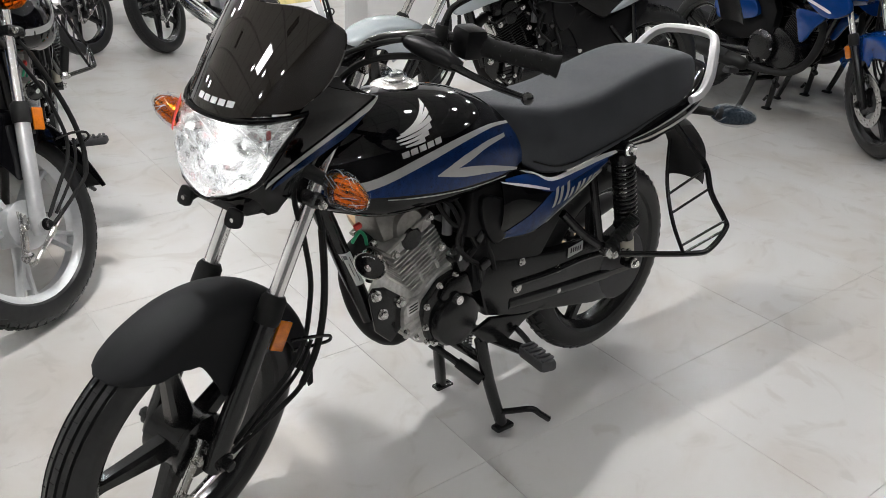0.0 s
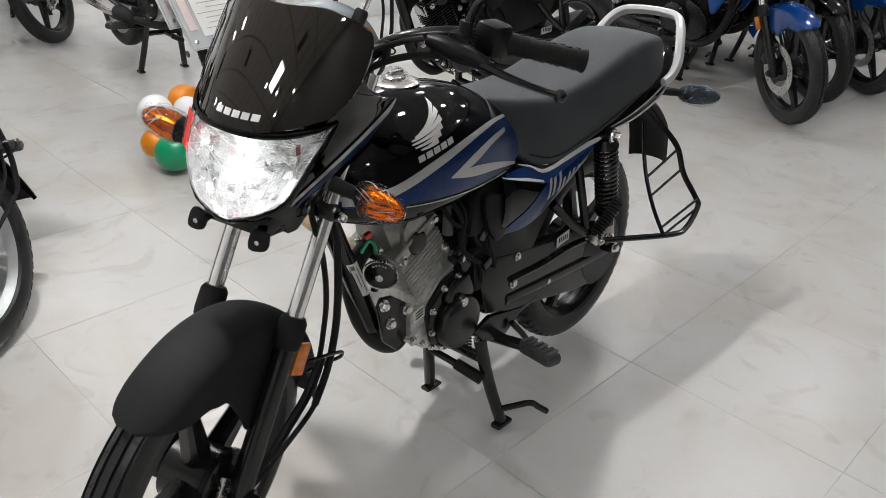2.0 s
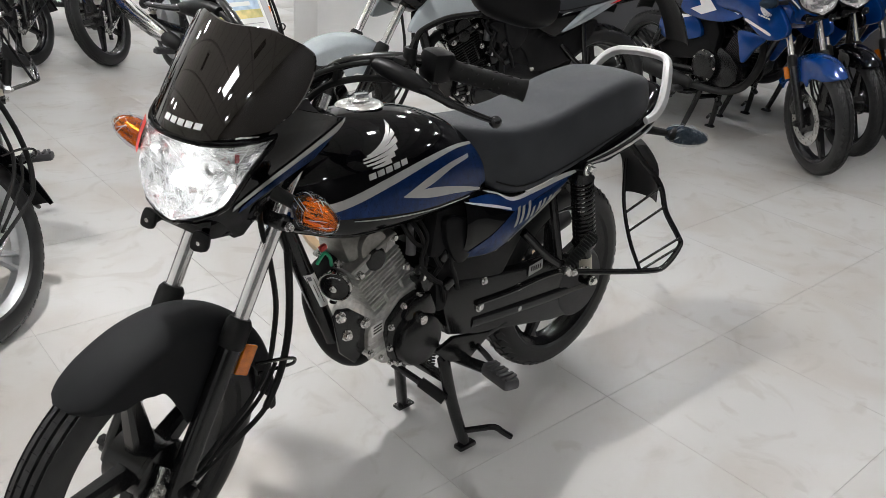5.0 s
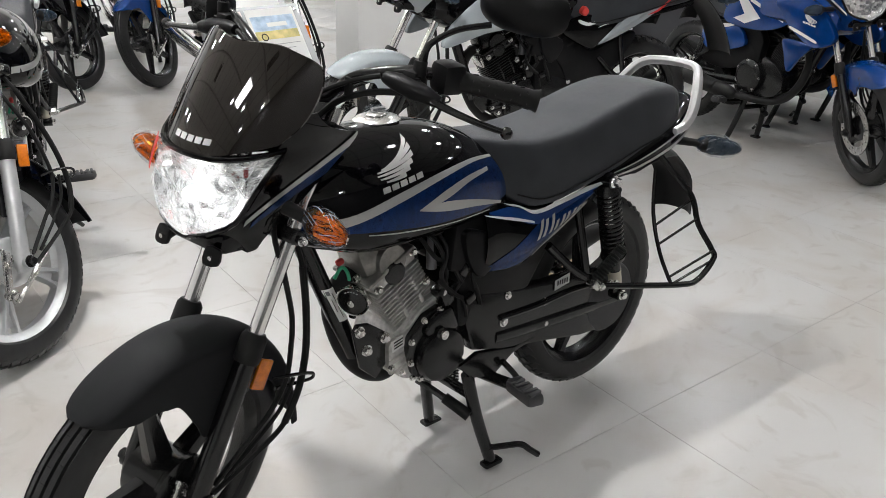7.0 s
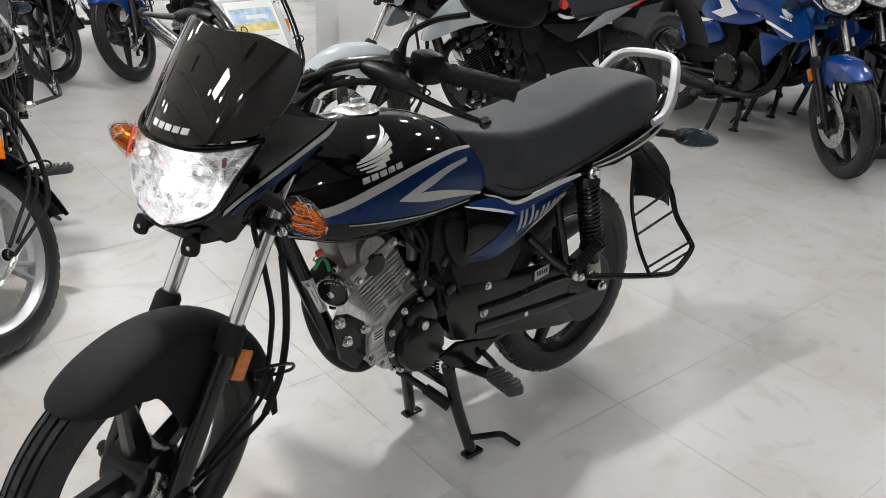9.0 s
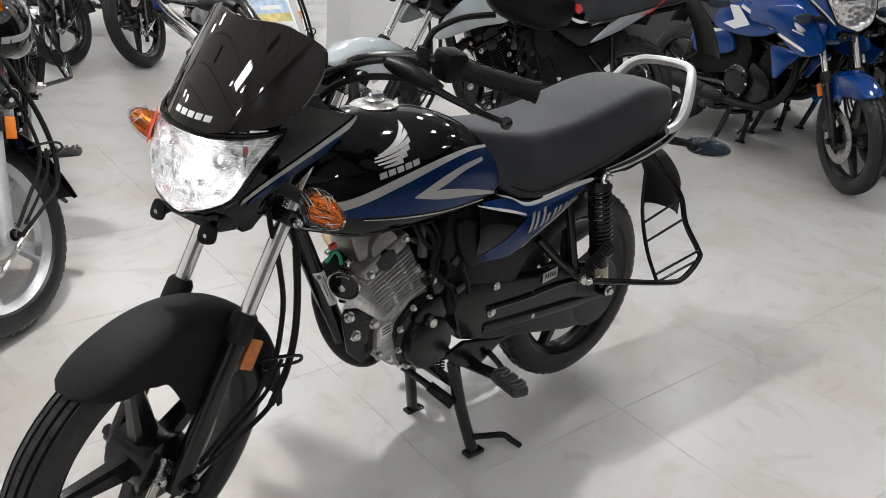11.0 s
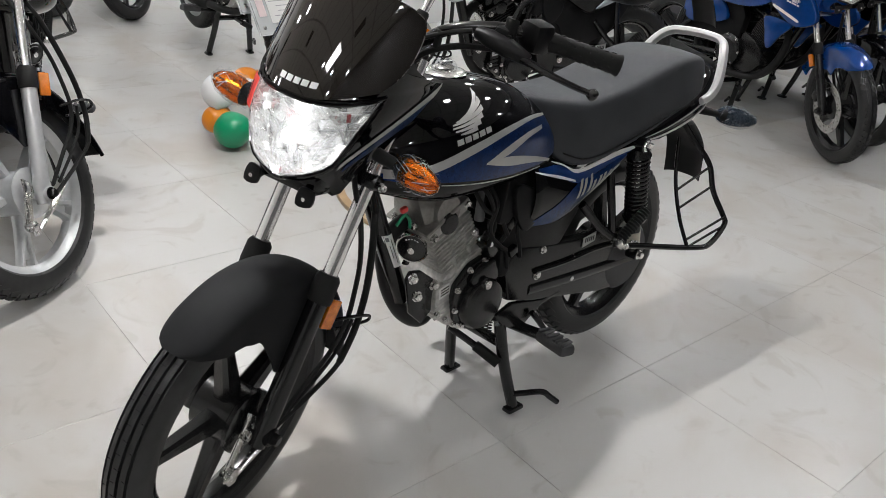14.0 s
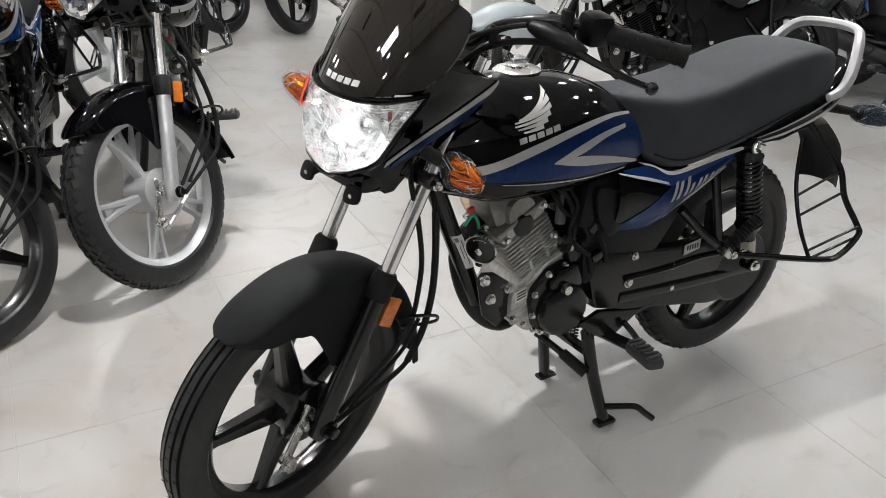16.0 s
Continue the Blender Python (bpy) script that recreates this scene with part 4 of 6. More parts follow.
def tail(root, paint, accent, rail_mat, wrap, lamp=True):
    tab = [(-0.385, 0.790, 0.860, 0.058), (-0.34, 0.752, 0.872, 0.088), (-0.26, 0.724, 0.850, 0.118), (-0.16, 0.706, 0.820, 0.136), (-0.04, 0.692, 0.778, 0.138), (0.05, 0.692, 0.742, 0.128), (0.10, 0.700, 0.720, 0.118)]
    loops = []
    for i in range(25):
        x = -0.385 + 0.485 * i / 24
        zb, zt, w = smooth_at(x, tab)
        loops.append([Vector((x, w * math.copysign(abs(math.cos(a)) ** 0.62, math.cos(a)), (zb + zt) / 2 + (zt - zb) / 2 * math.copysign(abs(math.sin(a)) ** 0.7, math.sin(a)))) for a in [2 * math.pi * k / 28 for k in range(28)]])
    tl = part("tail_panel", rings(bmesh.new(), loops), paint, root)
    for s in (1, -1):
        st = bmesh.new()
        for dz, w0 in ((0.34, 0.10), (0.56, 0.05)):
            def fn(u, v):
                x = 0.06 - 0.36 * u
                zb, zt, w = smooth_at(x, tab)
                k = dz + (v - 0.5) * w0
                c = abs(2 * k - 1)
                y = w * (1 - c ** (2 / 0.7)) ** (0.62 / 2) if c < 1 else 0
                return Vector((x, s * (y + 0.0016), zb + (zt - zb) * k))
            merge(st, patch(fn, 22, 3, 0.0006))
        part("tail_stripe", st, SILVER_DECAL, tl)
    if lamp:
        tb = box((0.03, 0.11, 0.055), Matrix.Translation((-0.385, 0, 0.82)), 0.012)
        part("tail_lamp", tb, TAIL_RED, tl, "red tail lamp")
    # grab rail: a flat bar that runs round behind the seat
    half = [(-0.170, -0.146, 0.796), (-0.212, -0.150, 0.812), (-0.252, -0.143, 0.850), (-0.303, -0.114, 0.916), (-0.333, -0.086, 0.942), (-0.344, -0.04, 0.949), (-0.346, 0.0, 0.950)]
    ring = half + [(x, -y, z) for x, y, z in half[-2::-1]]
    part("grab_rail", tube(ring, [0.009, 0.010, 0.012, 0.012, 0.0115, 0.011, 0.011, 0.011, 0.0115, 0.0135, 0.0135, 0.011, 0.009], 8, 6, flat=1.35), rail_mat, root, "silver painted grab rail")
    # rear fender with its flap
    def fn(u, v):
        a = radians(at(u, [(0, 78), (1, 159)]))
        s = 2 * v - 1
        r = 0.342 + 0.018 * (1 - abs(s) ** 2.5) + at(u, [(0, 0.0), (0.35, 0.03), (0.62, 0.135), (0.82, 0.146), (1, 0.108)])
        half_w = at(u, [(0, 0.065), (0.5, 0.074), (1, 0.066)])
        return Vector((-0.02 + r * math.cos(a), half_w * math.copysign(abs(s) ** 0.8, s), 0.315 + r * math.sin(a)))
    part("rear_fender", patch(fn, 24, 14, 0.003), MATTE_BLACK, root)
    for s in (1, -1):
        indicator(root, "rear_indicator", (-0.265, s * 0.095, 0.748), (-0.405, s * 0.218, 0.722), CLEAR_TURN, wrap, Matrix())


def shock(root, s):
    """Rear shock absorber with its coil spring."""
    top, low = Vector((0.086, s * 0.128, 0.705)), Vector((-0.015, s * 0.118, 0.352))
    d = low - top
    body = part("shock_absorber", tube([top + d * 0.42, top + d * 0.70, top + d * 0.97], [0.021, 0.019, 0.016], 16, 2), SATIN_BLACK, root)
    part("damper_collar", tube([top + d * 0.78, top + d * 0.93], [0.0195, 0.0185], 14, 1), CREAM, body, "cream painted damper end")
    part("shock_rod", tube([top + d * 0.05, top + d * 0.5], 0.008, 10, 1), CHROME, body)
    side, up = d.cross(Vector((0, 1, 0))).normalized(), None
    up = d.normalized().cross(side)
    pts = []
    for k in range(15 * 12 + 1):
        a = 2 * math.pi * k / 12
        pts.append(top + d * (0.09 + 0.56 * k / (15 * 12)) + 0.0285 * (math.cos(a) * side + math.sin(a) * up))
    part("coil_spring", tube(pts, 0.0047, 7, 1), SATIN_BLACK, body)
    each("spring_cup", [tube([top + d * 0.03, top + d * 0.09], [0.022, 0.035], 18, 1), tube([top + d * 0.64, top + d * 0.68], [0.036, 0.030], 18, 1)], SATIN_BLACK, body)
    each("shock_eye", [tube([top - Vector((0, 0.022, 0)), top + Vector((0, 0.022, 0))], 0.020, 16, 1), tube([low - Vector((0, 0.020, 0)), low + Vector((0, 0.020, 0))], 0.018, 16, 1)], SATIN_BLACK, body)
    each("shock_nut", [bolt(top + Vector((0, s * 0.022, 0)), 0.012, 0.022, "y" if s > 0 else "-y"), bolt(low + Vector((0, s * 0.020, 0)), 0.011, 0.014, "y" if s > 0 else "-y")], CHROME, body, "bright domed nut")
    return body


def engine(root, metal=None, side=None):
    metal = metal or CAST
    ax = Vector((0.47, 0, 0.883)).normalized()
    fwd = Vector((ax.z, 0, -ax.x))
    base = Vector((0.664, 0, 0.476))
    tilt = Matrix.Rotation(math.atan2(ax.x, ax.z), 4, "Y")
    def on(f, y, a):
        return base + fwd * f + ax * a + Vector((0, y, 0))
    eng = part("crankcase", plate([(0.728, 0.455), (0.748, 0.420), (0.748, 0.372), (0.705, 0.322), (0.655, 0.302), (0.560, 0.305), (0.515, 0.400), (0.545, 0.500), (0.600, 0.520), (0.680, 0.490)], -0.080, 0.064, 0.008), metal, root, "cast aluminium crankcase")
    cyl = part("cylinder", box((0.092, 0.098, 0.130), Matrix.Translation(on(0, 0, 0.062)) @ tilt, 0.010), CAST_DARK if metal is CAST else metal, eng)
    for k in range(11):
        z = 0.012 + 0.0108 * k
        g = (0.86, 0.92, 0.96, 1, 1, 1, 1, 1, 1, 1, 1)[k]
        part("cooling_fin", box((0.132 * g, 0.132 * g, 0.0040), Matrix.Translation(on(0, 0, z)) @ tilt, 0.0015), metal, cyl)
    each("fin_web", [box((0.010, 0.006, 0.080), Matrix.Translation(on(f, 0.060, 0.055)) @ tilt, 0.002) for f in (0.020, -0.030)], metal, cyl)
    hd = part("cylinder_head", box((0.130, 0.130, 0.030), Matrix.Translation(on(0, 0, 0.142)) @ tilt, 0.008), metal, eng)
    part("cover_flange_top", box((0.142, 0.142, 0.010), Matrix.Translation(on(0, 0, 0.160)) @ tilt, 0.004), CAST_DARK if metal is CAST else metal, hd)
    rc = part("rocker_cover", box((0.128, 0.124, 0.078), Matrix.Translation(on(0, 0, 0.200)) @ tilt, 0.024, taper=0.74), CAST_DARK if metal is CAST else metal, hd, "grey rounded rocker cover")
    part("cover_dome", lathe([(0.006, -0.030), (0.040, -0.030), (0.040, 0.058), (0.036, 0.066), (0.006, 0.066)], 30, Matrix.Translation(on(-0.010, 0, 0.168))), CAST_DARK if metal is CAST else metal, rc)
    part("cover_step", box((0.060, 0.110, 0.020), Matrix.Translation(on(0.012, 0, 0.240)) @ tilt, 0.008), CAST_DARK if metal is CAST else metal, rc)
    each("cover_bolt_top", [bolt(on(0.066, y, 0.170), 0.007, 0.010, "x") for y in (0.030, -0.040)], STEEL, rc)
    part("cam_plug", lathe([(0.004, 0.060), (0.027, 0.060), (0.027, 0.068), (0.022, 0.073), (0.004, 0.074)], 26, Matrix.Translation(on(0.000, 0, 0.140))), SATIN_BLACK, hd, "black round cam plug")
    each("head_bolt", [bolt(on(f, 0.066, a), 0.008, 0.010) for f, a in ((-0.062, 0.152), (-0.058, 0.062), (0.052, 0.138))], STEEL, hd)
    each("stud_nut", [bolt(on(f, 0.052, 0.000), 0.007, 0.010) for f in (-0.048, 0.060)], STEEL, cyl)
    part("exhaust_flange", box((0.016, 0.080, 0.046), Matrix.Translation(on(0.072, 0, 0.120)) @ tilt, 0.006), STEEL, hd)
    # left cover
    co = side or SATIN_BLACK
    cov = part("generator_cover", lathe([(0.010, 0.064), (0.066, 0.066), (0.069, 0.072), (0.069, 0.094), (0.063, 0.106), (0.046, 0.113), (0.012, 0.115)], 44, Matrix.Translation((0.618, 0, 0.372))), co, eng, "black round generator cover")
    mid = (0.520, 0, 0.402) if metal is SATIN_BLACK else (0.590, 0, 0.392)
    part("clutch_cover", lathe([(0.010, -0.078), (0.092, -0.080), (0.094, -0.090), (0.090, -0.104), (0.070, -0.112), (0.062, -0.120), (0.010, -0.122)], 40, Matrix.Translation(mid)), co, eng, "black round clutch cover")
    each("clutch_bolt", [bolt((mid[0] + 0.084 * math.cos(k * 0.9), -0.104, mid[2] + 0.084 * math.sin(k * 0.9)), 0.006, 0.008, "-y") for k in range(7)], STEEL, eng)
    part("cover_flange", plate([(0.530, 0.360), (0.565, 0.305), (0.650, 0.300), (0.690, 0.335), (0.706, 0.400), (0.700, 0.435), (0.655, 0.478), (0.610, 0.490), (0.560, 0.470), (0.535, 0.430)], 0.060, 0.082, 0.006), co, eng)
    part("starter_gear_cover", plate([(0.560, 0.425), (0.640, 0.412), (0.668, 0.440), (0.640, 0.478), (0.585, 0.488)], 0.080, 0.098, 0.010), co, eng)
    each("cover_bolt", [bolt((x, 0.083, z), 0.006, 0.008) for x, z in ((0.697, 0.425), (0.660, 0.468), (0.700, 0.372), (0.672, 0.322), (0.545, 0.345), (0.612, 0.482))], STEEL, eng)
    part("timing_plug", lathe([(0.011, 0.094), (0.011, 0.1165), (0.006, 0.1165)], 18, Matrix.Translation((0.624, 0, 0.432))), STEEL, eng, "bright slotted plug")
    part("plug_boss", lathe([(0.016, 0.080), (0.016, 0.106), (0.012, 0.110)], 18, Matrix.Translation((0.624, 0, 0.432))), co, eng)
    part("gasket_edge", tube([(0.735, 0.066, 0.448), (0.700, 0.066, 0.452), (0.655, 0.066, 0.488), (0.612, 0.066, 0.505), (0.585, 0.066, 0.530)], 0.005, 8, 4), metal, eng)
    stk = part("engine_sticker", plate([(0.704, 0.412), (0.738, 0.404), (0.742, 0.432), (0.708, 0.442)], 0.0645, 0.0655, 0.0), STICKER, eng, "white sticker with small print bars")
    for k in range(3):
        part("sticker_print", plate([(0.709, 0.4175 + 0.0075 * k), (0.734, 0.4115 + 0.0075 * k), (0.7345, 0.4145 + 0.0075 * k), (0.7095, 0.4205 + 0.0075 * k)], 0.0657, 0.0662, 0.0), RUBBER, stk)
    each("oil_pan_rib", [box((0.008, 0.120, 0.022), Matrix.Translation((0.735 - 0.021 * k, -0.004, 0.352 - 0.0135 * k)) @ Matrix.Rotation(0.6, 4, "Y"), 0.003) for k in range(5)], metal, eng)
    each("pan_bolt", [bolt((0.742 - 0.030 * k, 0.066, 0.368 - 0.024 * k), 0.006, 0.008) for k in range(3)], STEEL, eng)
    each("case_rib", [box((0.050, 0.010, 0.006), Matrix.Translation((0.722, 0.062, 0.390 - 0.016 * k)) @ Matrix.Rotation(0.25, 4, "Y"), 0.002) for k in range(3)], metal, eng)
    part("engine_mount_plate", plate([(0.742, 0.375), (0.745, 0.455), (0.790, 0.490), (0.822, 0.496), (0.834, 0.478), (0.816, 0.385), (0.775, 0.345)], 0.040, 0.050, 0.003), SATIN_BLACK, root)
    each("mount_bolt", [bolt((x, 0.051, z), 0.010, 0.012) for x, z in ((0.817, 0.478), (0.799, 0.427), (0.748, 0.442))], STEEL, root)
    # carburettor side: intake, throttle body, leads
    part("intake", tube([(0.660, 0.0, 0.620), (0.600, 0.0, 0.640), (0.520, 0.0, 0.640)], [0.026, 0.030, 0.034], 16, 4), SATIN_BLACK, root)
    part("throttle_body", box((0.065, 0.085, 0.085), Matrix.Translation((0.585, 0.028, 0.635)), 0.016), SATIN_BLACK, root)
    part("air_box", plate([(0.605, 0.580), (0.585, 0.700), (0.470, 0.705), (0.450, 0.600), (0.520, 0.555)], 0.02, 0.108, 0.012), MATTE_BLACK, root, "black plastic air box")
    part("air_box_cover", plate(leaf([(0.572, 0.672), (0.520, 0.664), (0.462, 0.630), (0.476, 0.578), (0.520, 0.548), (0.560, 0.598)], 3), 0.100, 0.124, 0.006), MATTE_BLACK, root, "black rubber air box cover")
    wires = (((0.60, 0.075, 0.70), (0.575, 0.095, 0.655), (0.590, 0.100, 0.600), (0.565, 0.105, 0.545)), ((0.66, 0.06, 0.69), (0.625, 0.085, 0.650), (0.600, 0.090, 0.580), (0.620, 0.095, 0.525)), ((0.70, 0.04, 0.70), (0.640, 0.075, 0.670), (0.575, 0.085, 0.690)), ((0.625, 0.092, 0.56), (0.585, 0.104, 0.52), (0.560, 0.104, 0.50), (0.545, 0.10, 0.45)), ((0.56, 0.09, 0.66), (0.545, 0.11, 0.60), (0.57, 0.10, 0.54), (0.60, 0.085, 0.50)), ((0.62, 0.06, 0.685), (0.60, 0.09, 0.63), (0.62, 0.095, 0.57), (0.59, 0.10, 0.52)), ((0.52, 0.10, 0.60), (0.54, 0.112, 0.555), (0.52, 0.11, 0.51), (0.50, 0.10, 0.47)), ((0.65, 0.06, 0.66), (0.62, 0.08, 0.61), (0.575, 0.10, 0.60), (0.54, 0.108, 0.62)))
    for w in wires:
        part("wire", tube(w, 0.0055, 8, 6), RUBBER, root)
    each("breather_pipe", [tube([(0.612, 0.050, 0.575), (0.606, 0.050, 0.735)], 0.0125, 12, 1), tube([(0.572, 0.055, 0.60), (0.566, 0.055, 0.735)], 0.0115, 12, 1)], GREYPIPE, root)
    each("pipe_clip", [lathe([(0.0075, 0), (0.0085, 0.004), (0.0075, 0.008)], 12, Matrix.Translation(p)) for p in ((0.588, 0.092, 0.605), (0.578, 0.094, 0.655), (0.612, 0.090, 0.530))], STEEL, root)
    each("connector", [box((0.030, 0.018, 0.022), Matrix.Translation(p) @ Matrix.Rotation(a, 4, "Y"), 0.004) for p, a in (((0.545, 0.108, 0.500), 0.4), ((0.610, 0.085, 0.545), -0.3), ((0.560, 0.104, 0.575), 0.9))], SATIN_BLACK, root)
    part("starter_joint", box((0.06, 0.05, 0.05), Matrix.Translation((0.585, 0.07, 0.515)) @ Matrix.Rotation(0.4, 4, "Y"), 0.012), SATIN_BLACK, root)
    # exhaust
    ex = [(0.780, -0.010, 0.600), (0.828, -0.014, 0.572), (0.843, -0.020, 0.520), (0.836, -0.020, 0.470), (0.816, -0.020, 0.412), (0.782, -0.022, 0.356), (0.738, -0.026, 0.314), (0.680, -0.045, 0.286), (0.60, -0.085, 0.280), (0.48, -0.125, 0.285)]
    pipe = part("exhaust_pipe", tube(ex, [0.018, 0.020, 0.021, 0.0215, 0.022, 0.022, 0.021, 0.020, 0.020, 0.020], 16, 6), EXHAUST, root, "matt black exhaust pipe")
    part("muffler", tube([(0.48, -0.125, 0.285), (0.40, -0.150, 0.295), (-0.05, -0.185, 0.345), (-0.30, -0.195, 0.385)], [0.024, 0.042, 0.046, 0.040], 20, 5), EXHAUST, pipe)
    part("muffler_shield", tube([(0.36, -0.166, 0.308), (0.20, -0.180, 0.325), (-0.06, -0.196, 0.352), (-0.30, -0.206, 0.392)], [0.034, 0.045, 0.047, 0.040], 18, 3), CHROME if metal is CAST else EXHAUST, pipe)
    return eng


def chassis(root):
    # down tube, cradle plates, spine
    part("down_tube", tube([(0.962, 0, 0.800), (0.900, 0, 0.650), (0.845, 0, 0.510), (0.800, 0, 0.400)], 0.021, 14, 3), SATIN_BLACK, root)
    part("spine_tube", tube([(0.955, 0, 0.835), (0.80, 0, 0.79), (0.55, 0, 0.755)], 0.028, 14, 3), SATIN_BLACK, root)
    for s in (1, -1):
        part("seat_rail", tube([(0.55, s * 0.05, 0.735), (0.38, s * 0.085, 0.690), (0.10, s * 0.100, 0.712), (-0.22, s * 0.085, 0.765)], 0.013, 10, 4), SATIN_BLACK, root)
        part("rear_stay", tube([(0.165, s * 0.098, 0.660), (0.158, s * 0.118, 0.560), (0.145, s * 0.132, 0.462)], 0.011, 10, 3), SATIN_BLACK, root)
        part("peg_stay", tube([(0.270, s * 0.102, 0.560), (0.200, s * 0.120, 0.490), (0.142, s * 0.135, 0.448), (0.128, s * 0.138, 0.446)], 0.012, 10, 3), SATIN_BLACK, root)
        part("swing_arm", tube([(0.44, s * 0.085, 0.355), (0.20, s * 0.088, 0.335), (-0.06, s * 0.088, 0.318)], 0.018, 10, 2, flat=1.3), SATIN_BLACK, root)
    part("frame_cover", plate([(0.565, 0.420), (0.580, 0.600), (0.520, 0.695), (0.360, 0.670), (0.225, 0.640), (0.265, 0.540), (0.330, 0.455), (0.42, 0.420)], 0.040, 0.096, 0.012), MATTE_BLACK, root, "black plastic cover under the seat")
    part("frame_cover_far", plate([(0.565, 0.420), (0.580, 0.600), (0.520, 0.695), (0.20, 0.660), (0.10, 0.640), (0.18, 0.500), (0.330, 0.430)], -0.096, -0.040, 0.012), MATTE_BLACK, root)
    # chain case on the left
    case = part("chain_case", plate([(0.520, 0.345), (0.545, 0.430), (0.52, 0.500), (0.40, 0.475), (0.24, 0.452), (0.10, 0.448), (0.00, 0.420), (-0.085, 0.385), (-0.110, 0.330), (-0.085, 0.268), (-0.020, 0.235), (0.10, 0.245), (0.28, 0.285), (0.42, 0.312)], 0.060, 0.098, 0.010), SATIN_BLACK, root, "black enclosed chain case")
    part("chain_case_ridge", tube([(0.430, 0.101, 0.408), (0.30, 0.102, 0.402), (0.16, 0.102, 0.405), (0.02, 0.102, 0.390)], 0.0075, 8, 4), SATIN_BLACK, case)
    each("case_bolt", [bolt((x, 0.099, z), r, 0.008) for x, z, r in ((0.416, 0.394, 0.011), (0.260, 0.339, 0.008), (0.265, 0.402, 0.008), (0.405, 0.462, 0.008), (0.03, 0.375, 0.007))], STEEL, case)
    part("round_end", lathe([(0.010, 0.085), (0.100, 0.085), (0.104, 0.092), (0.096, 0.100), (0.060, 0.104), (0.010, 0.104)], 44, Matrix.Translation((-0.015, 0, 0.330))), PEG_GREY, case)
    pl = part("type_plate", plate([(0.175, 0.432), (0.232, 0.424), (0.232, 0.452), (0.175, 0.460)], 0.1005, 0.1025, 0.0008), SILVER_DECAL, case, "silver type plate with print bars")
    bars = bmesh.new()
    for k in range(5):
        merge(bars, plate([(0.183 + 0.009 * k, 0.437), (0.188 + 0.009 * k, 0.4365), (0.188 + 0.009 * k, 0.450), (0.183 + 0.009 * k, 0.4505)], 0.1026, 0.1031, 0.0))
    part("plate_print", bars, RUBBER, pl)
    # centre stand
    for s in (1, -1):
        lg = part("stand_leg", tube([(0.520, s * 0.082, 0.275), (0.500, s * 0.100, 0.150), (0.468, s * 0.122, 0.020)], [0.0165, 0.016, 0.0155], 12, 3), SATIN_BLACK, root)
        part("stand_foot", box((0.060, 0.030, 0.014), Matrix.Translation((0.462, s * 0.122, 0.0075)) @ Matrix.Rotation(-0.06, 4, "Y"), 0.005), SATIN_BLACK, lg)
    part("stand_cross", tube([(0.512, -0.09, 0.215), (0.512, 0.09, 0.215)], 0.014, 12, 1), SATIN_BLACK, root)
    part("stand_tang", tube([(0.485, 0.118, 0.058), (0.440, 0.145, 0.060), (0.405, 0.170, 0.062), (0.385, 0.185, 0.045), (0.364, 0.195, 0.026)], 0.0085, 10, 5), SATIN_BLACK, root)
    part("tang_gusset", plate([(0.495, 0.085), (0.450, 0.045), (0.490, 0.035)], 0.116, 0.124, 0.002), SATIN_BLACK, root)
    for dy in (0.058, 0.070):
        pts = [(0.545, dy, 0.315), (0.545, dy, 0.295)]
        pts += [(0.545 + 0.006 * math.cos(k * 1.2), dy + 0.006 * math.sin(k * 1.2), 0.292 - 0.0016 * k) for k in range(34)]
        pts += [(0.540, dy, 0.230), (0.530, dy, 0.215)]
        part("stand_spring", tube(pts, 0.0020, 6, 1), SATIN_BLACK, root)
    # rider's pegs on one cross bar
    bar = part("peg_bar", tube([(0.442, -0.19, 0.254), (0.448, -0.10, 0.246), (0.470, 0.0, 0.250), (0.448, 0.10, 0.246), (0.442, 0.17, 0.252)], 0.015, 12, 4), SATIN_BLACK, root)
    for s in (1, -1):
        pg = bmesh.new()
        box((0.046, 0.118, 0.030), Matrix.Translation((0.450, s * 0.212, 0.256)) @ Matrix.Rotation(-s * 0.28, 4, "Z") @ Matrix.Rotation(s * 0.12, 4, "X"), 0.010, pg)
        part("footpeg", pg, PEG_GREY, bar, "ribbed rubber footpeg")
        for k in range(6):
            part("peg_rib", box((0.040, 0.010, 0.008), Matrix.Translation((0.4375 + 0.0051 * k, s * (0.168 + 0.0178 * k), 0.2685 + 0.0022 * k)) @ Matrix.Rotation(s * (0.05 if k % 2 else -0.25), 4, "Z"), 0.003), PEG_GREY, bar)
    part("peg_bracket", merge(None, plate([(0.56, 0.315), (0.50, 0.335), (0.37, 0.305), (0.30, 0.318), (0.29, 0.303), (0.37, 0.290), (0.44, 0.248), (0.52, 0.268)], 0.085, 0.098, 0.004)), SATIN_BLACK, root)
    part("gear_pedal", tube([(0.425, 0.108, 0.288), (0.400, 0.120, 0.256), (0.385, 0.128, 0.232)], 0.008, 8, 3), SATIN_BLACK, root)
    sh = part("gear_shaft", tube([(0.590, -0.03, 0.235), (0.56, 0.02, 0.205), (0.535, 0.075, 0.175)], 0.0095, 10, 2), SATIN_BLACK, root)
    part("shaft_rubber", tube([(0.552, 0.035, 0.197), (0.524, 0.098, 0.163)], [0.0145, 0.0155], 12, 1), RUBBER, sh)
    part("brake_rod", tube([(0.40, -0.10, 0.245), (0.26, -0.02, 0.238), (0.10, 0.04, 0.246), (0.03, 0.055, 0.252)], 0.008, 8, 4), SATIN_BLACK, root)
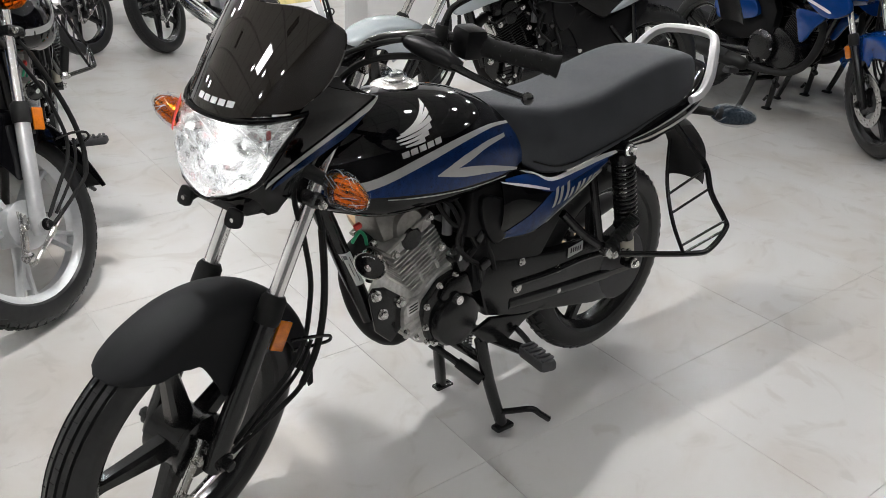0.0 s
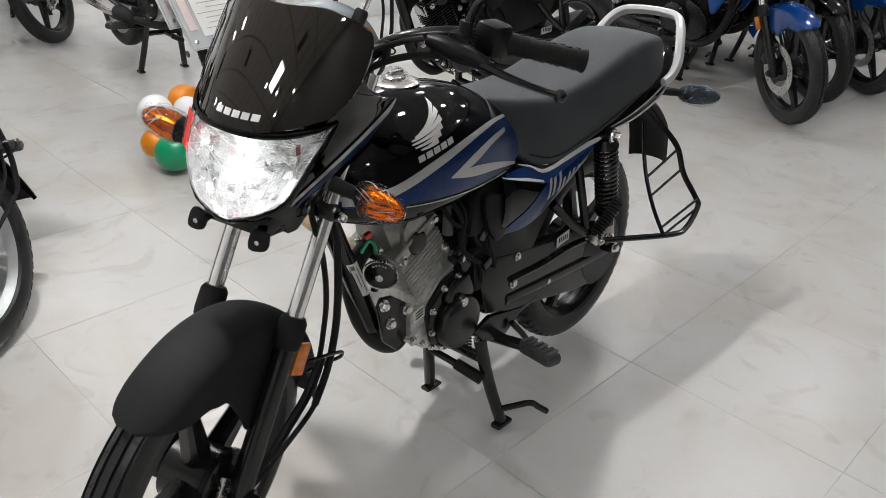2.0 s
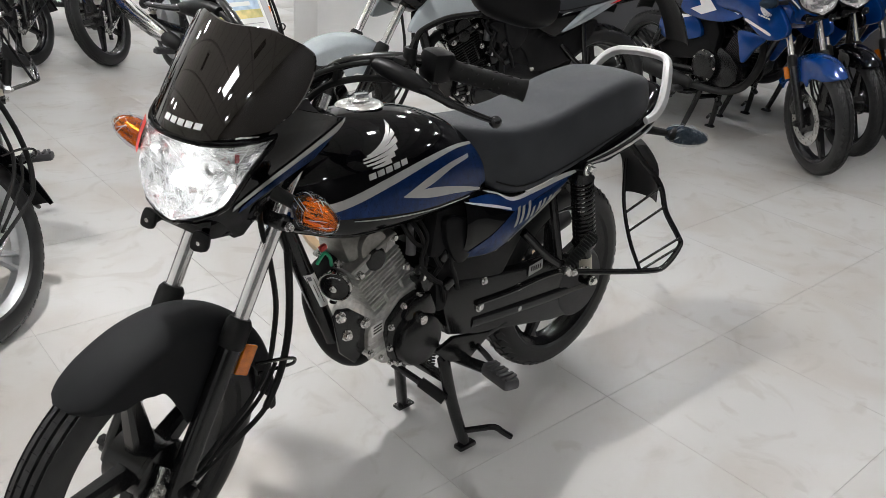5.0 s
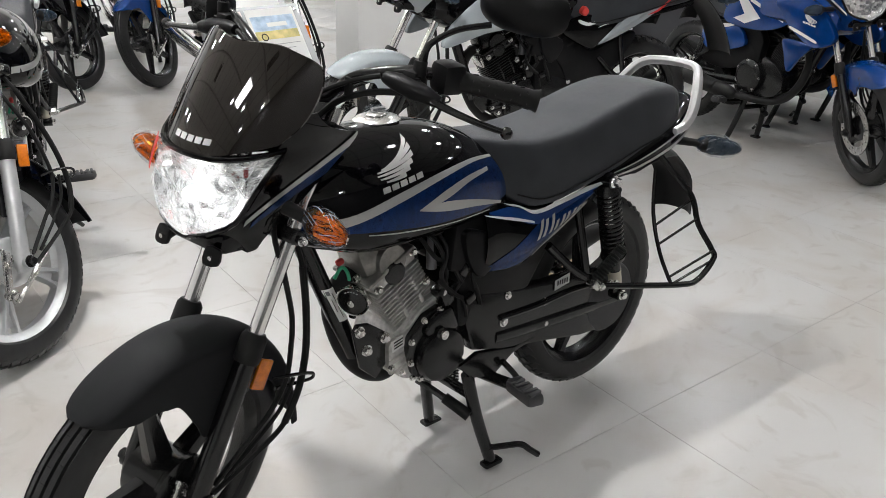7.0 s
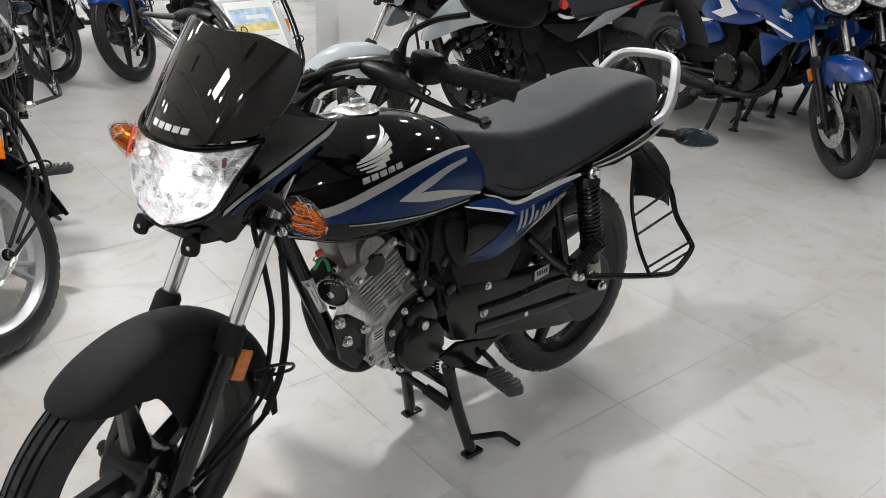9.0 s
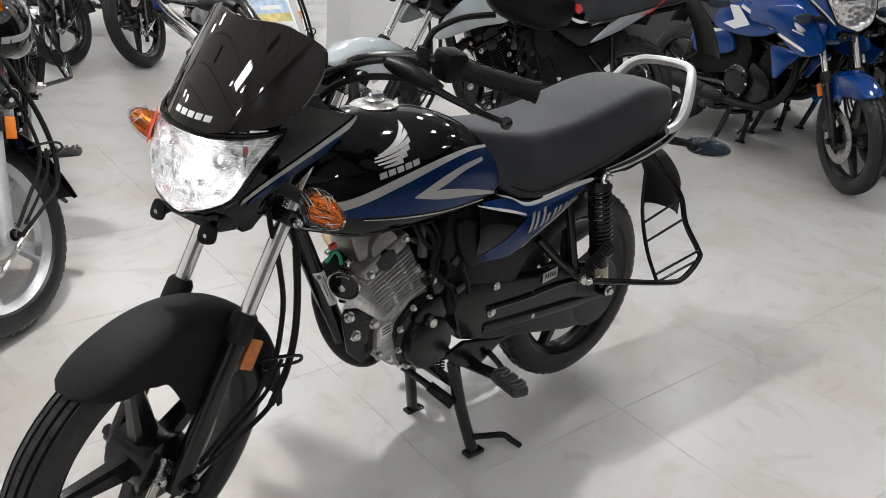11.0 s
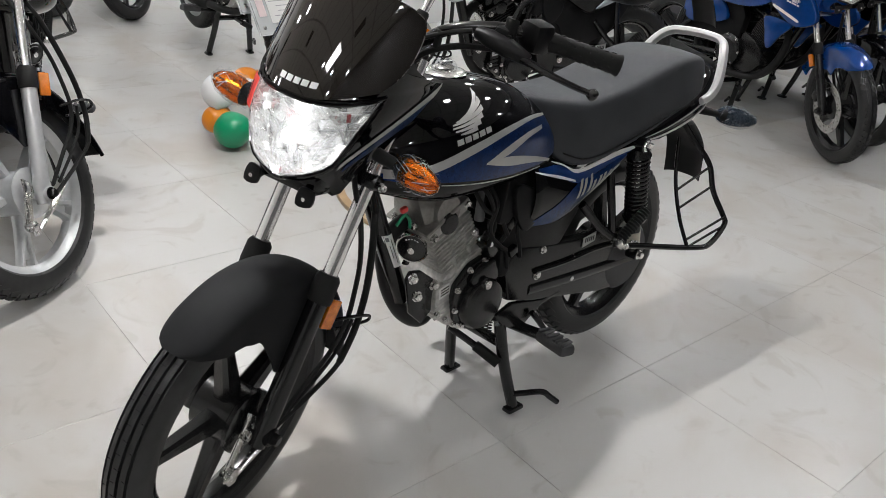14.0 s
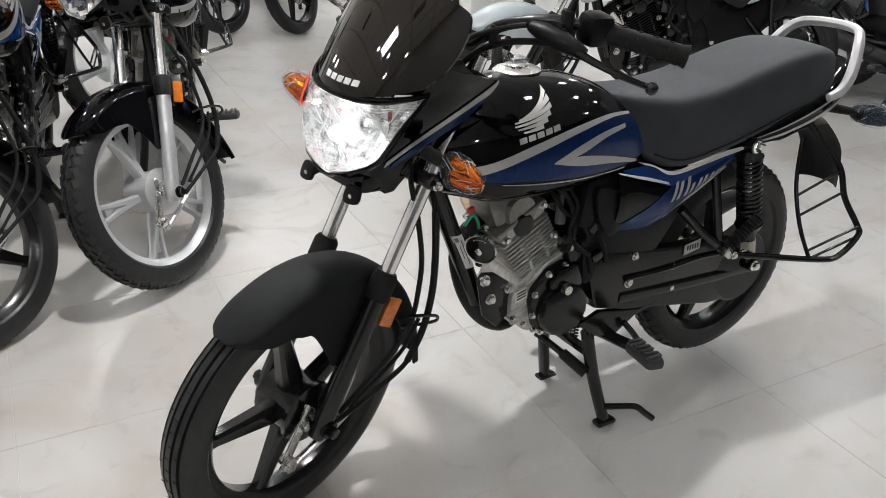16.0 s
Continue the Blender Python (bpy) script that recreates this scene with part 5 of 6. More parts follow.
    # folded pillion pegs
    for s in (1, -1):
        base, tip = Vector((0.130, s * 0.150, 0.438)), Vector((0.046, s * 0.168, 0.520))
        pp = bmesh.new()
        n = 13
        tube([base.lerp(tip, k / (4 * n)) for k in range(4 * n + 1)], [0.013 + 0.004 * (k % 4 in (1, 2)) for k in range(4 * n + 1)], 12, 1, pp)
        pl = part("pillion_peg", pp, RUBBER, root, "folded ribbed pillion peg")
        each("peg_clevis", [box((0.026, 0.030, 0.030), Matrix.Translation((0.132, s * 0.150, 0.432)) @ Matrix.Rotation(0.78, 4, "Y"), 0.005), bolt((0.118, s * 0.166, 0.425), 0.008, 0.008, "y" if s > 0 else "-y"), bolt((0.060, s * 0.150, 0.410), 0.009, 0.008, "y" if s > 0 else "-y"), bolt((0.030, s * 0.146, 0.402), 0.008, 0.010, "y" if s > 0 else "-y")], STEEL, pl)


def saree_guard(root):
    """The looped steel guard beside the rear wheel, on the left."""
    loop = [(0.135, 0.150, 0.425), (0.060, 0.185, 0.418), (-0.100, 0.262, 0.402), (-0.175, 0.272, 0.400), (-0.262, 0.262, 0.436), (-0.262, 0.250, 0.465), (-0.235, 0.215, 0.535), (-0.232, 0.185, 0.610), (-0.190, 0.140, 0.680), (-0.140, 0.112, 0.745)]
    g = part("saree_guard", tube(loop, 0.0082, 10, 5), SATIN_BLACK, root, "black looped steel guard")
    up = [(-0.075, 0.255, 0.402), (-0.060, 0.215, 0.490), (-0.075, 0.170, 0.590), (-0.130, 0.125, 0.690)]
    part("guard_upright", tube(up, 0.0055, 8, 5), SATIN_BLACK, g)
    for a, b in (((-0.070, 0.243, 0.425), (-0.258, 0.258, 0.460)), ((-0.074, 0.252, 0.406), (-0.262, 0.262, 0.434)), ((-0.060, 0.205, 0.512), (-0.238, 0.212, 0.552)), ((-0.064, 0.185, 0.560), (-0.234, 0.190, 0.604))):
        part("guard_rod", tube([a, b], 0.0036, 8, 1), SATIN_BLACK, g)


def horn(root):
    m = Matrix.Translation((0.844, 0.070, 0.571)) @ Matrix.Rotation(radians(-56), 4, "Z") @ Matrix.Rotation(radians(-10), 4, "X") @ Matrix.Scale(0.78, 4)
    h = part("horn", lathe([(0.008, -0.020), (0.030, -0.018), (0.043, -0.004), (0.046, 0.004), (0.044, 0.009), (0.040, 0.007), (0.022, 0.011), (0.010, 0.017), (0.004, 0.017)], 36), SATIN_BLACK, root, "round black horn with a bright rim", m=m)
    part("horn_rim", lathe([(0.0455, 0.000), (0.0475, 0.004), (0.0455, 0.0095), (0.0425, 0.0085)], 36, close=True), STEEL, h, m=m)
    part("horn_nut", lathe([(0.010, 0.015), (0.010, 0.021), (0.005, 0.022)], 16), STEEL, h, m=m)
    bars = bmesh.new()
    for k in range(5):
        a = radians(60 + 15 * k)
        box((0.005, 0.001, 0.003), Matrix.Translation((0.032 * math.cos(a), 0.0095, 0.032 * math.sin(a))) @ Matrix.Rotation(math.pi / 2 - a, 4, "Y"), 0.0, bars)
    part("horn_print", bars, SILVER_DECAL, h, m=m)
    part("horn_bracket", tube([(0.838, 0.052, 0.562), (0.822, 0.036, 0.530), (0.812, 0.018, 0.500)], 0.008, 8, 2, flat=0.4), SATIN_BLACK, h)
    part("green_lead", tube([(0.872, 0.045, 0.620), (0.860, 0.055, 0.645), (0.850, 0.060, 0.634), (0.842, 0.055, 0.612)], 0.0038, 8, 4), GREENWIRE, root, "green wire sleeve")
    part("red_plug", box((0.018, 0.012, 0.013), Matrix.Translation((0.866, 0.058, 0.660)) @ Matrix.Rotation(0.3, 4, "Y"), 0.004), REDPLUG, root, "pale red connector plug")
    def spot(u, v, out=0.0):
        a = radians(15 + 118 * u)
        return Vector((0.874 - 0.036 * v, 0, 0.582 - 0.086 * v)) + Vector((math.cos(a), math.sin(a), 0.25)) * (0.0222 + out)
    sk = part("paper_sticker", patch(spot, 6, 6, 0.0006), STICKER, root, "white paper sticker on the down tube")
    for u0, v0, u1, v1 in ((0.42, 0.06, 0.60, 0.18), (0.70, 0.12, 0.73, 0.88), (0.54, 0.30, 0.57, 0.70), (0.36, 0.30, 0.39, 0.85)):
        part("sticker_bar", patch(lambda u, v: spot(u0 + (u1 - u0) * u, v0 + (v1 - v0) * v, 0.0010), 3, 3, 0.0004), RUBBER if v0 > 0.1 else GREYPIPE, sk)


def fuel_cap(root, wrap=True):
    c = Vector((0.715, -0.012, 0.924))
    rot = Matrix.Translation(c) @ Matrix.Rotation(math.pi / 2, 4, "X") @ Matrix.Rotation(-0.03, 4, "Z")
    cp = part("fuel_cap", lathe([(0.010, -0.004), (0.050, -0.004), (0.052, 0.001), (0.047, 0.005), (0.038, 0.008), (0.030, 0.009), (0.010, 0.010)], 44), STEEL, root, "chrome fuel cap in wrapping film", m=rot)
    part("cap_lid", lathe([(0.006, 0.008), (0.023, 0.008), (0.023, 0.012), (0.018, 0.016), (0.006, 0.017)], 30), STEEL, cp, m=rot)
    part("key_cover", box((0.034, 0.016, 0.012), Matrix.Translation(c + Vector((-0.004, 0, 0.019))), 0.004), CHROME, cp)
    if wrap:
        rnd = random.Random(9)
        loops = []
        for r, z in ((0.028, 0.010), (0.027, 0.017), (0.023, 0.024), (0.014, 0.028), (0.005, 0.029)):
            loops.append([c + Vector((r * math.cos(2 * math.pi * k / 26) + rnd.uniform(-0.002, 0.002), r * math.sin(2 * math.pi * k / 26) + rnd.uniform(-0.002, 0.002), z + rnd.uniform(-0.002, 0.003))) for k in range(26)])
        f = part("cap_film", rings(bmesh.new(), loops, caps=False), WRAP, cp, sharp=12)
        f.visible_shadow = False


STREET_TANK = [(0.395, 0.715, 0.830, 0.085), (0.430, 0.712, 0.870, 0.110), (0.500, 0.708, 0.915, 0.128), (0.600, 0.706, 0.955, 0.150), (0.720, 0.706, 0.975, 0.166), (0.840, 0.700, 0.968, 0.176), (0.930, 0.690, 0.940, 0.178), (1.000, 0.700, 0.900, 0.165), (1.045, 0.730, 0.860, 0.130)]


def street_body(root, paint, second, light, wedge=False):
    """The larger tank with its shrouds, belly panels and raised tail of the street model."""
    tk = part("fuel_tank", tank_mesh(STREET_TANK), second if wedge else paint, root, "sculpted painted fuel tank")
    for s in (1, -1):
        def side(name, pts, y0, y1, mat, bev=0.008, smooth=True):
            pl = plate(leaf(pts) if smooth else pts, y0, y1, bev)
            return part(name, pl if s > 0 else mirror_y(pl), mat, root)
        if wedge:
            side("tank_shroud", [(1.030, 0.640), (0.985, 0.735), (0.920, 0.800), (0.820, 0.850), (0.760, 0.770), (0.735, 0.708), (0.860, 0.685)], 0.148, 0.180, paint)
            side("knee_panel", [(0.80, 0.850), (0.66, 0.900), (0.50, 0.860), (0.44, 0.780), (0.60, 0.735), (0.78, 0.760)], 0.130, 0.158, second)
            side("side_panel", [(0.475, 0.675), (0.392, 0.728), (0.25, 0.750), (0.12, 0.768), (0.200, 0.690), (0.283, 0.616), (0.325, 0.596), (0.40, 0.625)], 0.095, 0.124, GLOSS_BLACK)
            side("panel_swoosh", [(0.40, 0.716), (0.335, 0.703), (0.235, 0.740), (0.235, 0.731), (0.335, 0.692), (0.39, 0.700)], 0.1245, 0.126, WHITE_DECAL, 0.0)
            side("script_bar", [(0.300, 0.682), (0.250, 0.694), (0.202, 0.728), (0.245, 0.704)], 0.1245, 0.126, WHITE_DECAL, 0.0, False)
            side("red_lock", [(0.395, 0.745), (0.380, 0.768), (0.360, 0.750), (0.375, 0.730)], 0.105, 0.135, REDPLUG, 0.004)
            side("tail_panel", [(0.292, 0.612), (0.180, 0.705), (0.105, 0.778), (0.01, 0.826), (-0.12, 0.870), (-0.30, 0.930), (-0.20, 0.862), (-0.044, 0.766), (0.06, 0.705), (0.171, 0.652)], 0.097, 0.130, paint)
            side("tail_stripe", [(0.055, 0.727), (-0.006, 0.752), (-0.083, 0.813), (-0.16, 0.855), (-0.083, 0.803), (-0.006, 0.742)], 0.1305, 0.132, RED_DECAL, 0.0)
            lc = side("lower_cover", [(0.64, 0.650), (0.457, 0.662), (0.38, 0.622), (0.302, 0.590), (0.20, 0.625), (0.085, 0.655), (0.141, 0.545), (0.274, 0.465), (0.40, 0.455), (0.47, 0.548)], 0.070, 0.106, MATTE_BLACK)
            for k in range(3):
                vent = box((0.034, 0.003, 0.010), Matrix.Translation((0.455 - 0.038 * k, s * 0.107, 0.634 - 0.017 * k)) @ Matrix.Rotation(0.55, 4, "Y"), 0.001)
                part("vent_slot", vent, RUBBER, lc)
        else:
            side("tank_shroud", [(0.690, 0.835), (0.86, 0.868), (0.965, 0.840), (1.080, 0.730), (1.070, 0.668), (0.962, 0.640), (0.826, 0.702), (0.730, 0.780)], 0.146, 0.182, paint)
            side("belly_panel", [(0.740, 0.645), (0.915, 0.635), (0.860, 0.560), (0.802, 0.480), (0.756, 0.570)], 0.105, 0.130, paint)
            side("shroud_stripe", [(0.815, 0.722), (0.90, 0.700), (0.985, 0.676), (0.985, 0.664), (0.90, 0.686), (0.82, 0.708)], 0.183, 0.1845, light, 0.0)
            side("knee_panel", [(0.34, 0.790), (0.50, 0.835), (0.66, 0.800), (0.76, 0.730), (0.62, 0.665), (0.40, 0.656), (0.29, 0.690)], 0.108, 0.138, paint)
            side("chevron_decal", [(0.389, 0.800), (0.455, 0.806), (0.566, 0.721), (0.462, 0.680), (0.372, 0.698), (0.448, 0.729)], 0.1385, 0.140, light, 0.0, False)
            side("tank_line", [(0.480, 0.818), (0.60, 0.779), (0.728, 0.738), (0.722, 0.722), (0.60, 0.760), (0.475, 0.800)], 0.1387, 0.140, light, 0.0, False)
            wing_mark(tk, light, s, 0.93, 0.775, 0.05, lambda x, z: 0.1815)
            side("side_panel", [(0.15, 0.622), (0.28, 0.645), (0.415, 0.655), (0.480, 0.571), (0.40, 0.528), (0.22, 0.495), (0.14, 0.540)], 0.100, 0.130, paint)
            side("panel_stripe", [(0.170, 0.638), (0.30, 0.655), (0.400, 0.665), (0.30, 0.634)], 0.1305, 0.132, light, 0.0)
            side("lower_cover", [(0.12, 0.500), (0.30, 0.530), (0.48, 0.570), (0.545, 0.500), (0.49, 0.450), (0.30, 0.400), (0.15, 0.420)], 0.060, 0.098, MATTE_BLACK)
            side("tail_panel", [(0.34, 0.735), (0.10, 0.815), (-0.20, 0.905), (-0.36, 0.945), (-0.30, 0.885), (-0.05, 0.780), (0.10, 0.700)], 0.095, 0.128, paint)
            side("tail_stripe", [(-0.10, 0.852), (-0.20, 0.888), (-0.30, 0.918), (-0.20, 0.880)], 0.1285, 0.130, light, 0.0)
        indicator(root, "rear_indicator", (-0.27, s * 0.095, 0.80), (-0.36, s * 0.215, 0.79), CLEAR_TURN, False, Matrix())
    def fn(u, v):
        a = radians(at(u, [(0, 62), (1, 158)]))
        q = 2 * v - 1
        r = 0.350 + 0.018 * (1 - abs(q) ** 2.5) + at(u, [(0, 0.0), (0.3, 0.05), (0.6, 0.20), (1, 0.19)])
        return Vector((-0.02 + r * math.cos(a), 0.075 * math.copysign(abs(q) ** 0.8, q), 0.315 + r * math.sin(a)))
    part("rear_fender", patch(fn, 20, 12, 0.003), MATTE_BLACK, root)
    half = [(-0.06, -0.145, 0.860), (-0.20, -0.152, 0.905), (-0.33, -0.120, 0.965), (-0.375, -0.05, 0.985)]
    part("grab_rail", tube(half + [(-0.38, 0, 0.987)] + [(x, -y, z) for x, y, z in half[::-1]], 0.014, 12, 5), SATIN_BLACK, root)
    part("tail_lamp", box((0.04, 0.10, 0.05), Matrix.Translation((-0.36, 0, 0.905)) @ Matrix.Rotation(0.4, 4, "Y"), 0.012), TAIL_RED, root)


def motorcycle(label, place, steer, paint, accent, bright, stripe, rim, leg, fender_mat, rail=None, wrap=True, guard=True, mirrors=True, group="", street=False, front=True, split=False):
    root = thing("motorcycle", label, "motorcycle", group)
    S = steering(steer)
    wheel(root, "front_wheel", FRONT + Vector((0.004, 0, 0.007)), 0.295 if street or split else 0.301, 0.080, rim, S, ribbed=not street and not split, disc=street, split=split)
    if not street:
        brake_panel(root, S, rim if split else None)
    rear = (Vector((-0.02, 0, 0.322)), 0.293) if street else (Vector((-0.010, 0, 0.328)), 0.288)
    wheel(root, "rear_wheel", rear[0], rear[1], 0.100 if street else 0.088, rim, Matrix(), blocks=52, split=split)
    fork(root, S, leg, lift=0.045 if split else 0.014)
    front_fender(root, fender_mat, S, skirt=not street)
    cables(root, S, (0.985, 0.06, 0.90))
    handlebar(root, S, mirrors)
    if front:
        front_cowl(root, S, paint, stripe, accent, wrap, tall=not street)
    for s in (1, -1):
        indicator(root, "front_indicator", (1.082, s * 0.118, 0.864), (1.082, s * (0.252 if s > 0 else 0.262), 0.850 if s > 0 else 0.876), CLEAR_TURN if street else ORANGE, wrap, S, "" if street else "orange turn signal lens")
    if street:
        street_body(root, paint, accent, stripe, wedge=paint is GREY_PAINT)
    else:
        tk = part("fuel_tank", tank_mesh(), paint, root, "glossy painted fuel tank")
        for s in (1, -1):
            part("tank_field", on_tank([(0.985, 0.776), (0.90, 0.784), (0.80, 0.806), (0.70, 0.828), (0.60, 0.832), (0.49, 0.826), (0.430, 0.806)], [(0.985, 0.764), (0.90, 0.755), (0.80, 0.744), (0.70, 0.731), (0.60, 0.724), (0.50, 0.720), (0.430, 0.730)], s, 0.0012, 36, 10), accent, tk)
            part("tank_stripe", on_tank([(0.990, 0.785), (0.90, 0.789), (0.78, 0.817), (0.66, 0.836), (0.55, 0.840), (0.450, 0.824)], [(0.990, 0.766), (0.90, 0.770), (0.78, 0.799), (0.66, 0.823), (0.55, 0.832), (0.450, 0.820)], s, 0.0020, 30, 4), stripe, tk)
            part("tank_chevron", on_tank([(0.735, 0.773), (0.66, 0.797), (0.58, 0.811), (0.505, 0.812)], [(0.715, 0.768), (0.655, 0.779), (0.58, 0.798), (0.505, 0.804)], s, 0.0020, 24, 4), stripe, tk)
            part("tank_chevron", on_tank([(0.737, 0.773), (0.66, 0.773), (0.56, 0.753), (0.455, 0.722)], [(0.737, 0.770), (0.66, 0.752), (0.56, 0.737), (0.455, 0.716)], s, 0.0022, 24, 4), stripe, tk)
            part("tank_pinstripe", on_tank([(0.86, 0.746), (0.74, 0.731), (0.62, 0.719), (0.50, 0.714)], [(0.86, 0.744), (0.74, 0.728), (0.62, 0.716), (0.50, 0.711)], s, 0.0022, 24, 2), stripe, tk)
            wing_mark(tk, stripe, s, 0.773, 0.868, 0.064, tank_y)
        fuel_cap(root, wrap)
        side_panel(root, paint, accent, bright, WHITE_DECAL)
        tail(root, paint, accent, rail or SILVER_RAIL, wrap)
    seat(root)
    if not street:
        for s in (1, -1):
            shock(root, s)
    engine(root, metal=SATIN_BLACK if street else None)
    chassis(root)
    if not street:
        horn(root)
    if guard:
        saree_guard(root)
    root.matrix_basis = place
    return root


# ---- the room ----
def tile_material():
    """Polished pale tile: faint brownish veins that run on from tile to tile, and a few scuffs."""
    m = material("polished_vitrified_tile", (0.495, 0.49, 0.478), 0.30, vary=0.0, rvary=0.05)
    nt = m.node_tree
    b = nt.nodes["Principled BSDF"]
    geo = nt.nodes.new("ShaderNodeNewGeometry")
    def noise(scale, detail, distortion, lo, hi, to):
        n = nt.nodes.new("ShaderNodeTexNoise")
        n.inputs["Scale"].default_value, n.inputs["Detail"].default_value, n.inputs["Distortion"].default_value = scale, detail, distortion
        r = nt.nodes.new("ShaderNodeMapRange")
        r.interpolation_type = "SMOOTHSTEP"
        r.inputs["From Min"].default_value, r.inputs["From Max"].default_value, r.inputs["To Max"].default_value = lo, hi, to
        nt.links.new(geo.outputs["Position"], n.inputs["Vector"])
        nt.links.new(n.outputs["Fac"], r.inputs["Value"])
        return r.outputs[0]
    veins, scuffs, smears = noise(1.6, 7, 1.2, 0.42, 0.72, 0.75), noise(9.0, 8, 0.4, 0.64, 0.74, 0.35), noise(4.2, 9, 2.2, 0.55, 0.70, 0.45)
    info = nt.nodes.new("ShaderNodeObjectInfo")
    tone = nt.nodes.new("ShaderNodeMapRange")
    tone.inputs["To Min"].default_value, tone.inputs["To Max"].default_value = 0.0, 0.18
    nt.links.new(info.outputs["Random"], tone.inputs["Value"])
    last = None
    for fac, col in ((tone.outputs[0], (0.44, 0.433, 0.42)), (veins, (0.41, 0.375, 0.335)), (scuffs, (0.33, 0.295, 0.26)), (smears, (0.36, 0.335, 0.305))):
        mix = nt.nodes.new("ShaderNodeMix")
        mix.data_type = "RGBA"
        mix.inputs[6].default_value, mix.inputs[7].default_value = (0.495, 0.49, 0.478, 1), (*col, 1)
        nt.links.new(fac, mix.inputs[0])
        if last:
            nt.links.new(last, mix.inputs[6])
        last = mix.outputs[2]
    nt.links.new(last, b.inputs["Base Color"])
    return m


TILE = tile_material()
WALL = material("white_wall_paint", (0.80, 0.80, 0.79), 0.6, vary=0.03, scale=8, bump=0.05, bscale=200)
GREYWALL = material("grey_wall_paint", (0.10, 0.10, 0.102), 0.6, vary=0.05, scale=8, bump=0.05, bscale=200)
DARKWALL = material("dark_grey_wall_panel", (0.045, 0.045, 0.05), 0.35, vary=0.1, scale=8)
JOINT = material("tile_joint", (0.46, 0.45, 0.43), 0.7, vary=0.3, scale=6)
CEIL = material("ceiling_tile", (0.76, 0.74, 0.71), 0.75, vary=0.04, scale=10, bump=0.1, bscale=150)
PANEL = emitter("light_panel", (0.985, 0.99, 1.0), 210.0)
BIG_PANEL = emitter("large_light_panel", (1.0, 0.99, 0.985), 31.0)


def slab(name, size, centre, mat, label, bevel=0.0):
    ob = part(name, box(size, Matrix.Translation(centre), bevel), mat, None)
    return tagged(ob, label, name.split("_")[0], kind="structure")


floor = slab("floor", (12.4, 12.4, 0.1), (-0.6, -2.0, -0.0515), JOINT, "polished pale grey tiled showroom floor")
slab("ceiling", (12.4, 12.4, 0.1), (-0.6, -2.0, 3.25), CEIL, "white tiled ceiling with a grid")
# added out of view, dark so that black paint and plastic reflect little
slab("wall_north", (12.4, 0.15, 3.2), (-0.6, 4.15, 1.6), GREYWALL, "unseen grey wall, kept dark to deepen reflections in black")
slab("wall_south", (12.4, 0.15, 3.2), (-0.6, -8.15, 1.6), WALL, "plain white painted wall")
# unseen; its white stands in for a bright glazed front and brightens chrome
slab("wall_east", (0.15, 12.15, 3.2), (5.6, -2.0, 1.6), WALL, "plain white painted wall")
slab("wall_west", (0.15, 12.15, 3.2), (-5.3, -2.0, 1.6), DARKWALL, "dark grey panelled showroom wall")
slab("wall_stub", (3.3, 0.30, 3.2), (-3.45, -3.77, 1.6), WALL, "white painted end of a partition wall", 0.01)


def grid_lines():
    """The ceiling's grid of thin bars."""
    bm = bmesh.new()
    for k in range(21):
        box((0.025, 12.2, 0.012), Matrix.Translation((-6.6 + 0.6 * k, -2.0, 3.196)), 0, bm)
        box((12.2, 0.025, 0.012), Matrix.Translation((-0.6, -8.0 + 0.6 * k, 3.194)), 0, bm)
    return bm


tagged(part("ceiling_grid", grid_lines(), JOINT, None), "thin grey bars of the ceiling grid", "ceiling", kind="structure")


def ceiling_light(x, y, side=0.17, glow=None, label="square recessed led ceiling light panel, lit"):
    root = thing("ceiling_light", label, "ceiling light", "ceiling lights")
    place = Matrix.Translation((x, y, 3.185))
    part("diffuser", box((side, side, 0.016), place, 0.003), glow or PANEL, root)
    for k in range(4):
        bar = place @ Matrix.Rotation(k * math.pi / 2, 4, "Z") @ Matrix.Translation((0, side / 2 + 0.010, 0.004))
        part("frame", box((side + 0.036, 0.016, 0.022), bar, 0.003), WALL, root)


# the row at y = -7.2 is unseen, added to brighten the background
for ix in range(3):
    for iy in range(6):
        if (ix, iy) not in ((2, 3), (1, 5), (2, 5)):
            ceiling_light(-4.5 + 1.8 * ix, -7.2 + 1.8 * iy)
for lx, ly in ((0.9, -5.4), (0.9, -3.6), (0.9, 3.4), (2.7, -5.4), (2.7, -3.6), (4.5, -5.4), (4.5, -3.6)):
    ceiling_light(lx, ly)
ceiling_light(3.00, 1.85, 0.50, BIG_PANEL, "large square recessed led ceiling panel, lit")


def ceiling_vent(x, y):
    root = thing("ceiling_vent", "square dark slatted air vent in the ceiling", "vent", "ceiling vents")
    place = Matrix.Translation((x, y, 3.184))
    part("backing", box((0.30, 0.30, 0.010), place @ Matrix.Translation((0, 0, 0.010)), 0.0), DARKWALL, root)
    for k in range(7):
        part("slat", box((0.30, 0.010, 0.024), place @ Matrix.Translation((0, -0.126 + 0.042 * k, 0)) @ Matrix.Rotation(0.6, 4, "X"), 0.002), DARKWALL, root)
    for k in range(4):
        part("frame", box((0.34, 0.022, 0.020), place @ Matrix.Rotation(k * math.pi / 2, 4, "Z") @ Matrix.Translation((0, 0.160, 0.002)), 0.003), CEIL, root)


ceiling_vent(3.3, -1.2)
ceiling_vent(2.2, 2.2)

# a stronger downlight beyond the motorcycle's front throws the one clear shadow
SPOT_AT = (1.00, -0.77, 3.14)
lamp = bpy.data.lights.new("downlight", "AREA")
lamp.energy, lamp.size, lamp.color = 54, 0.12, (1.0, 0.985, 0.97)
lamp_ob = new("downlight", lamp)
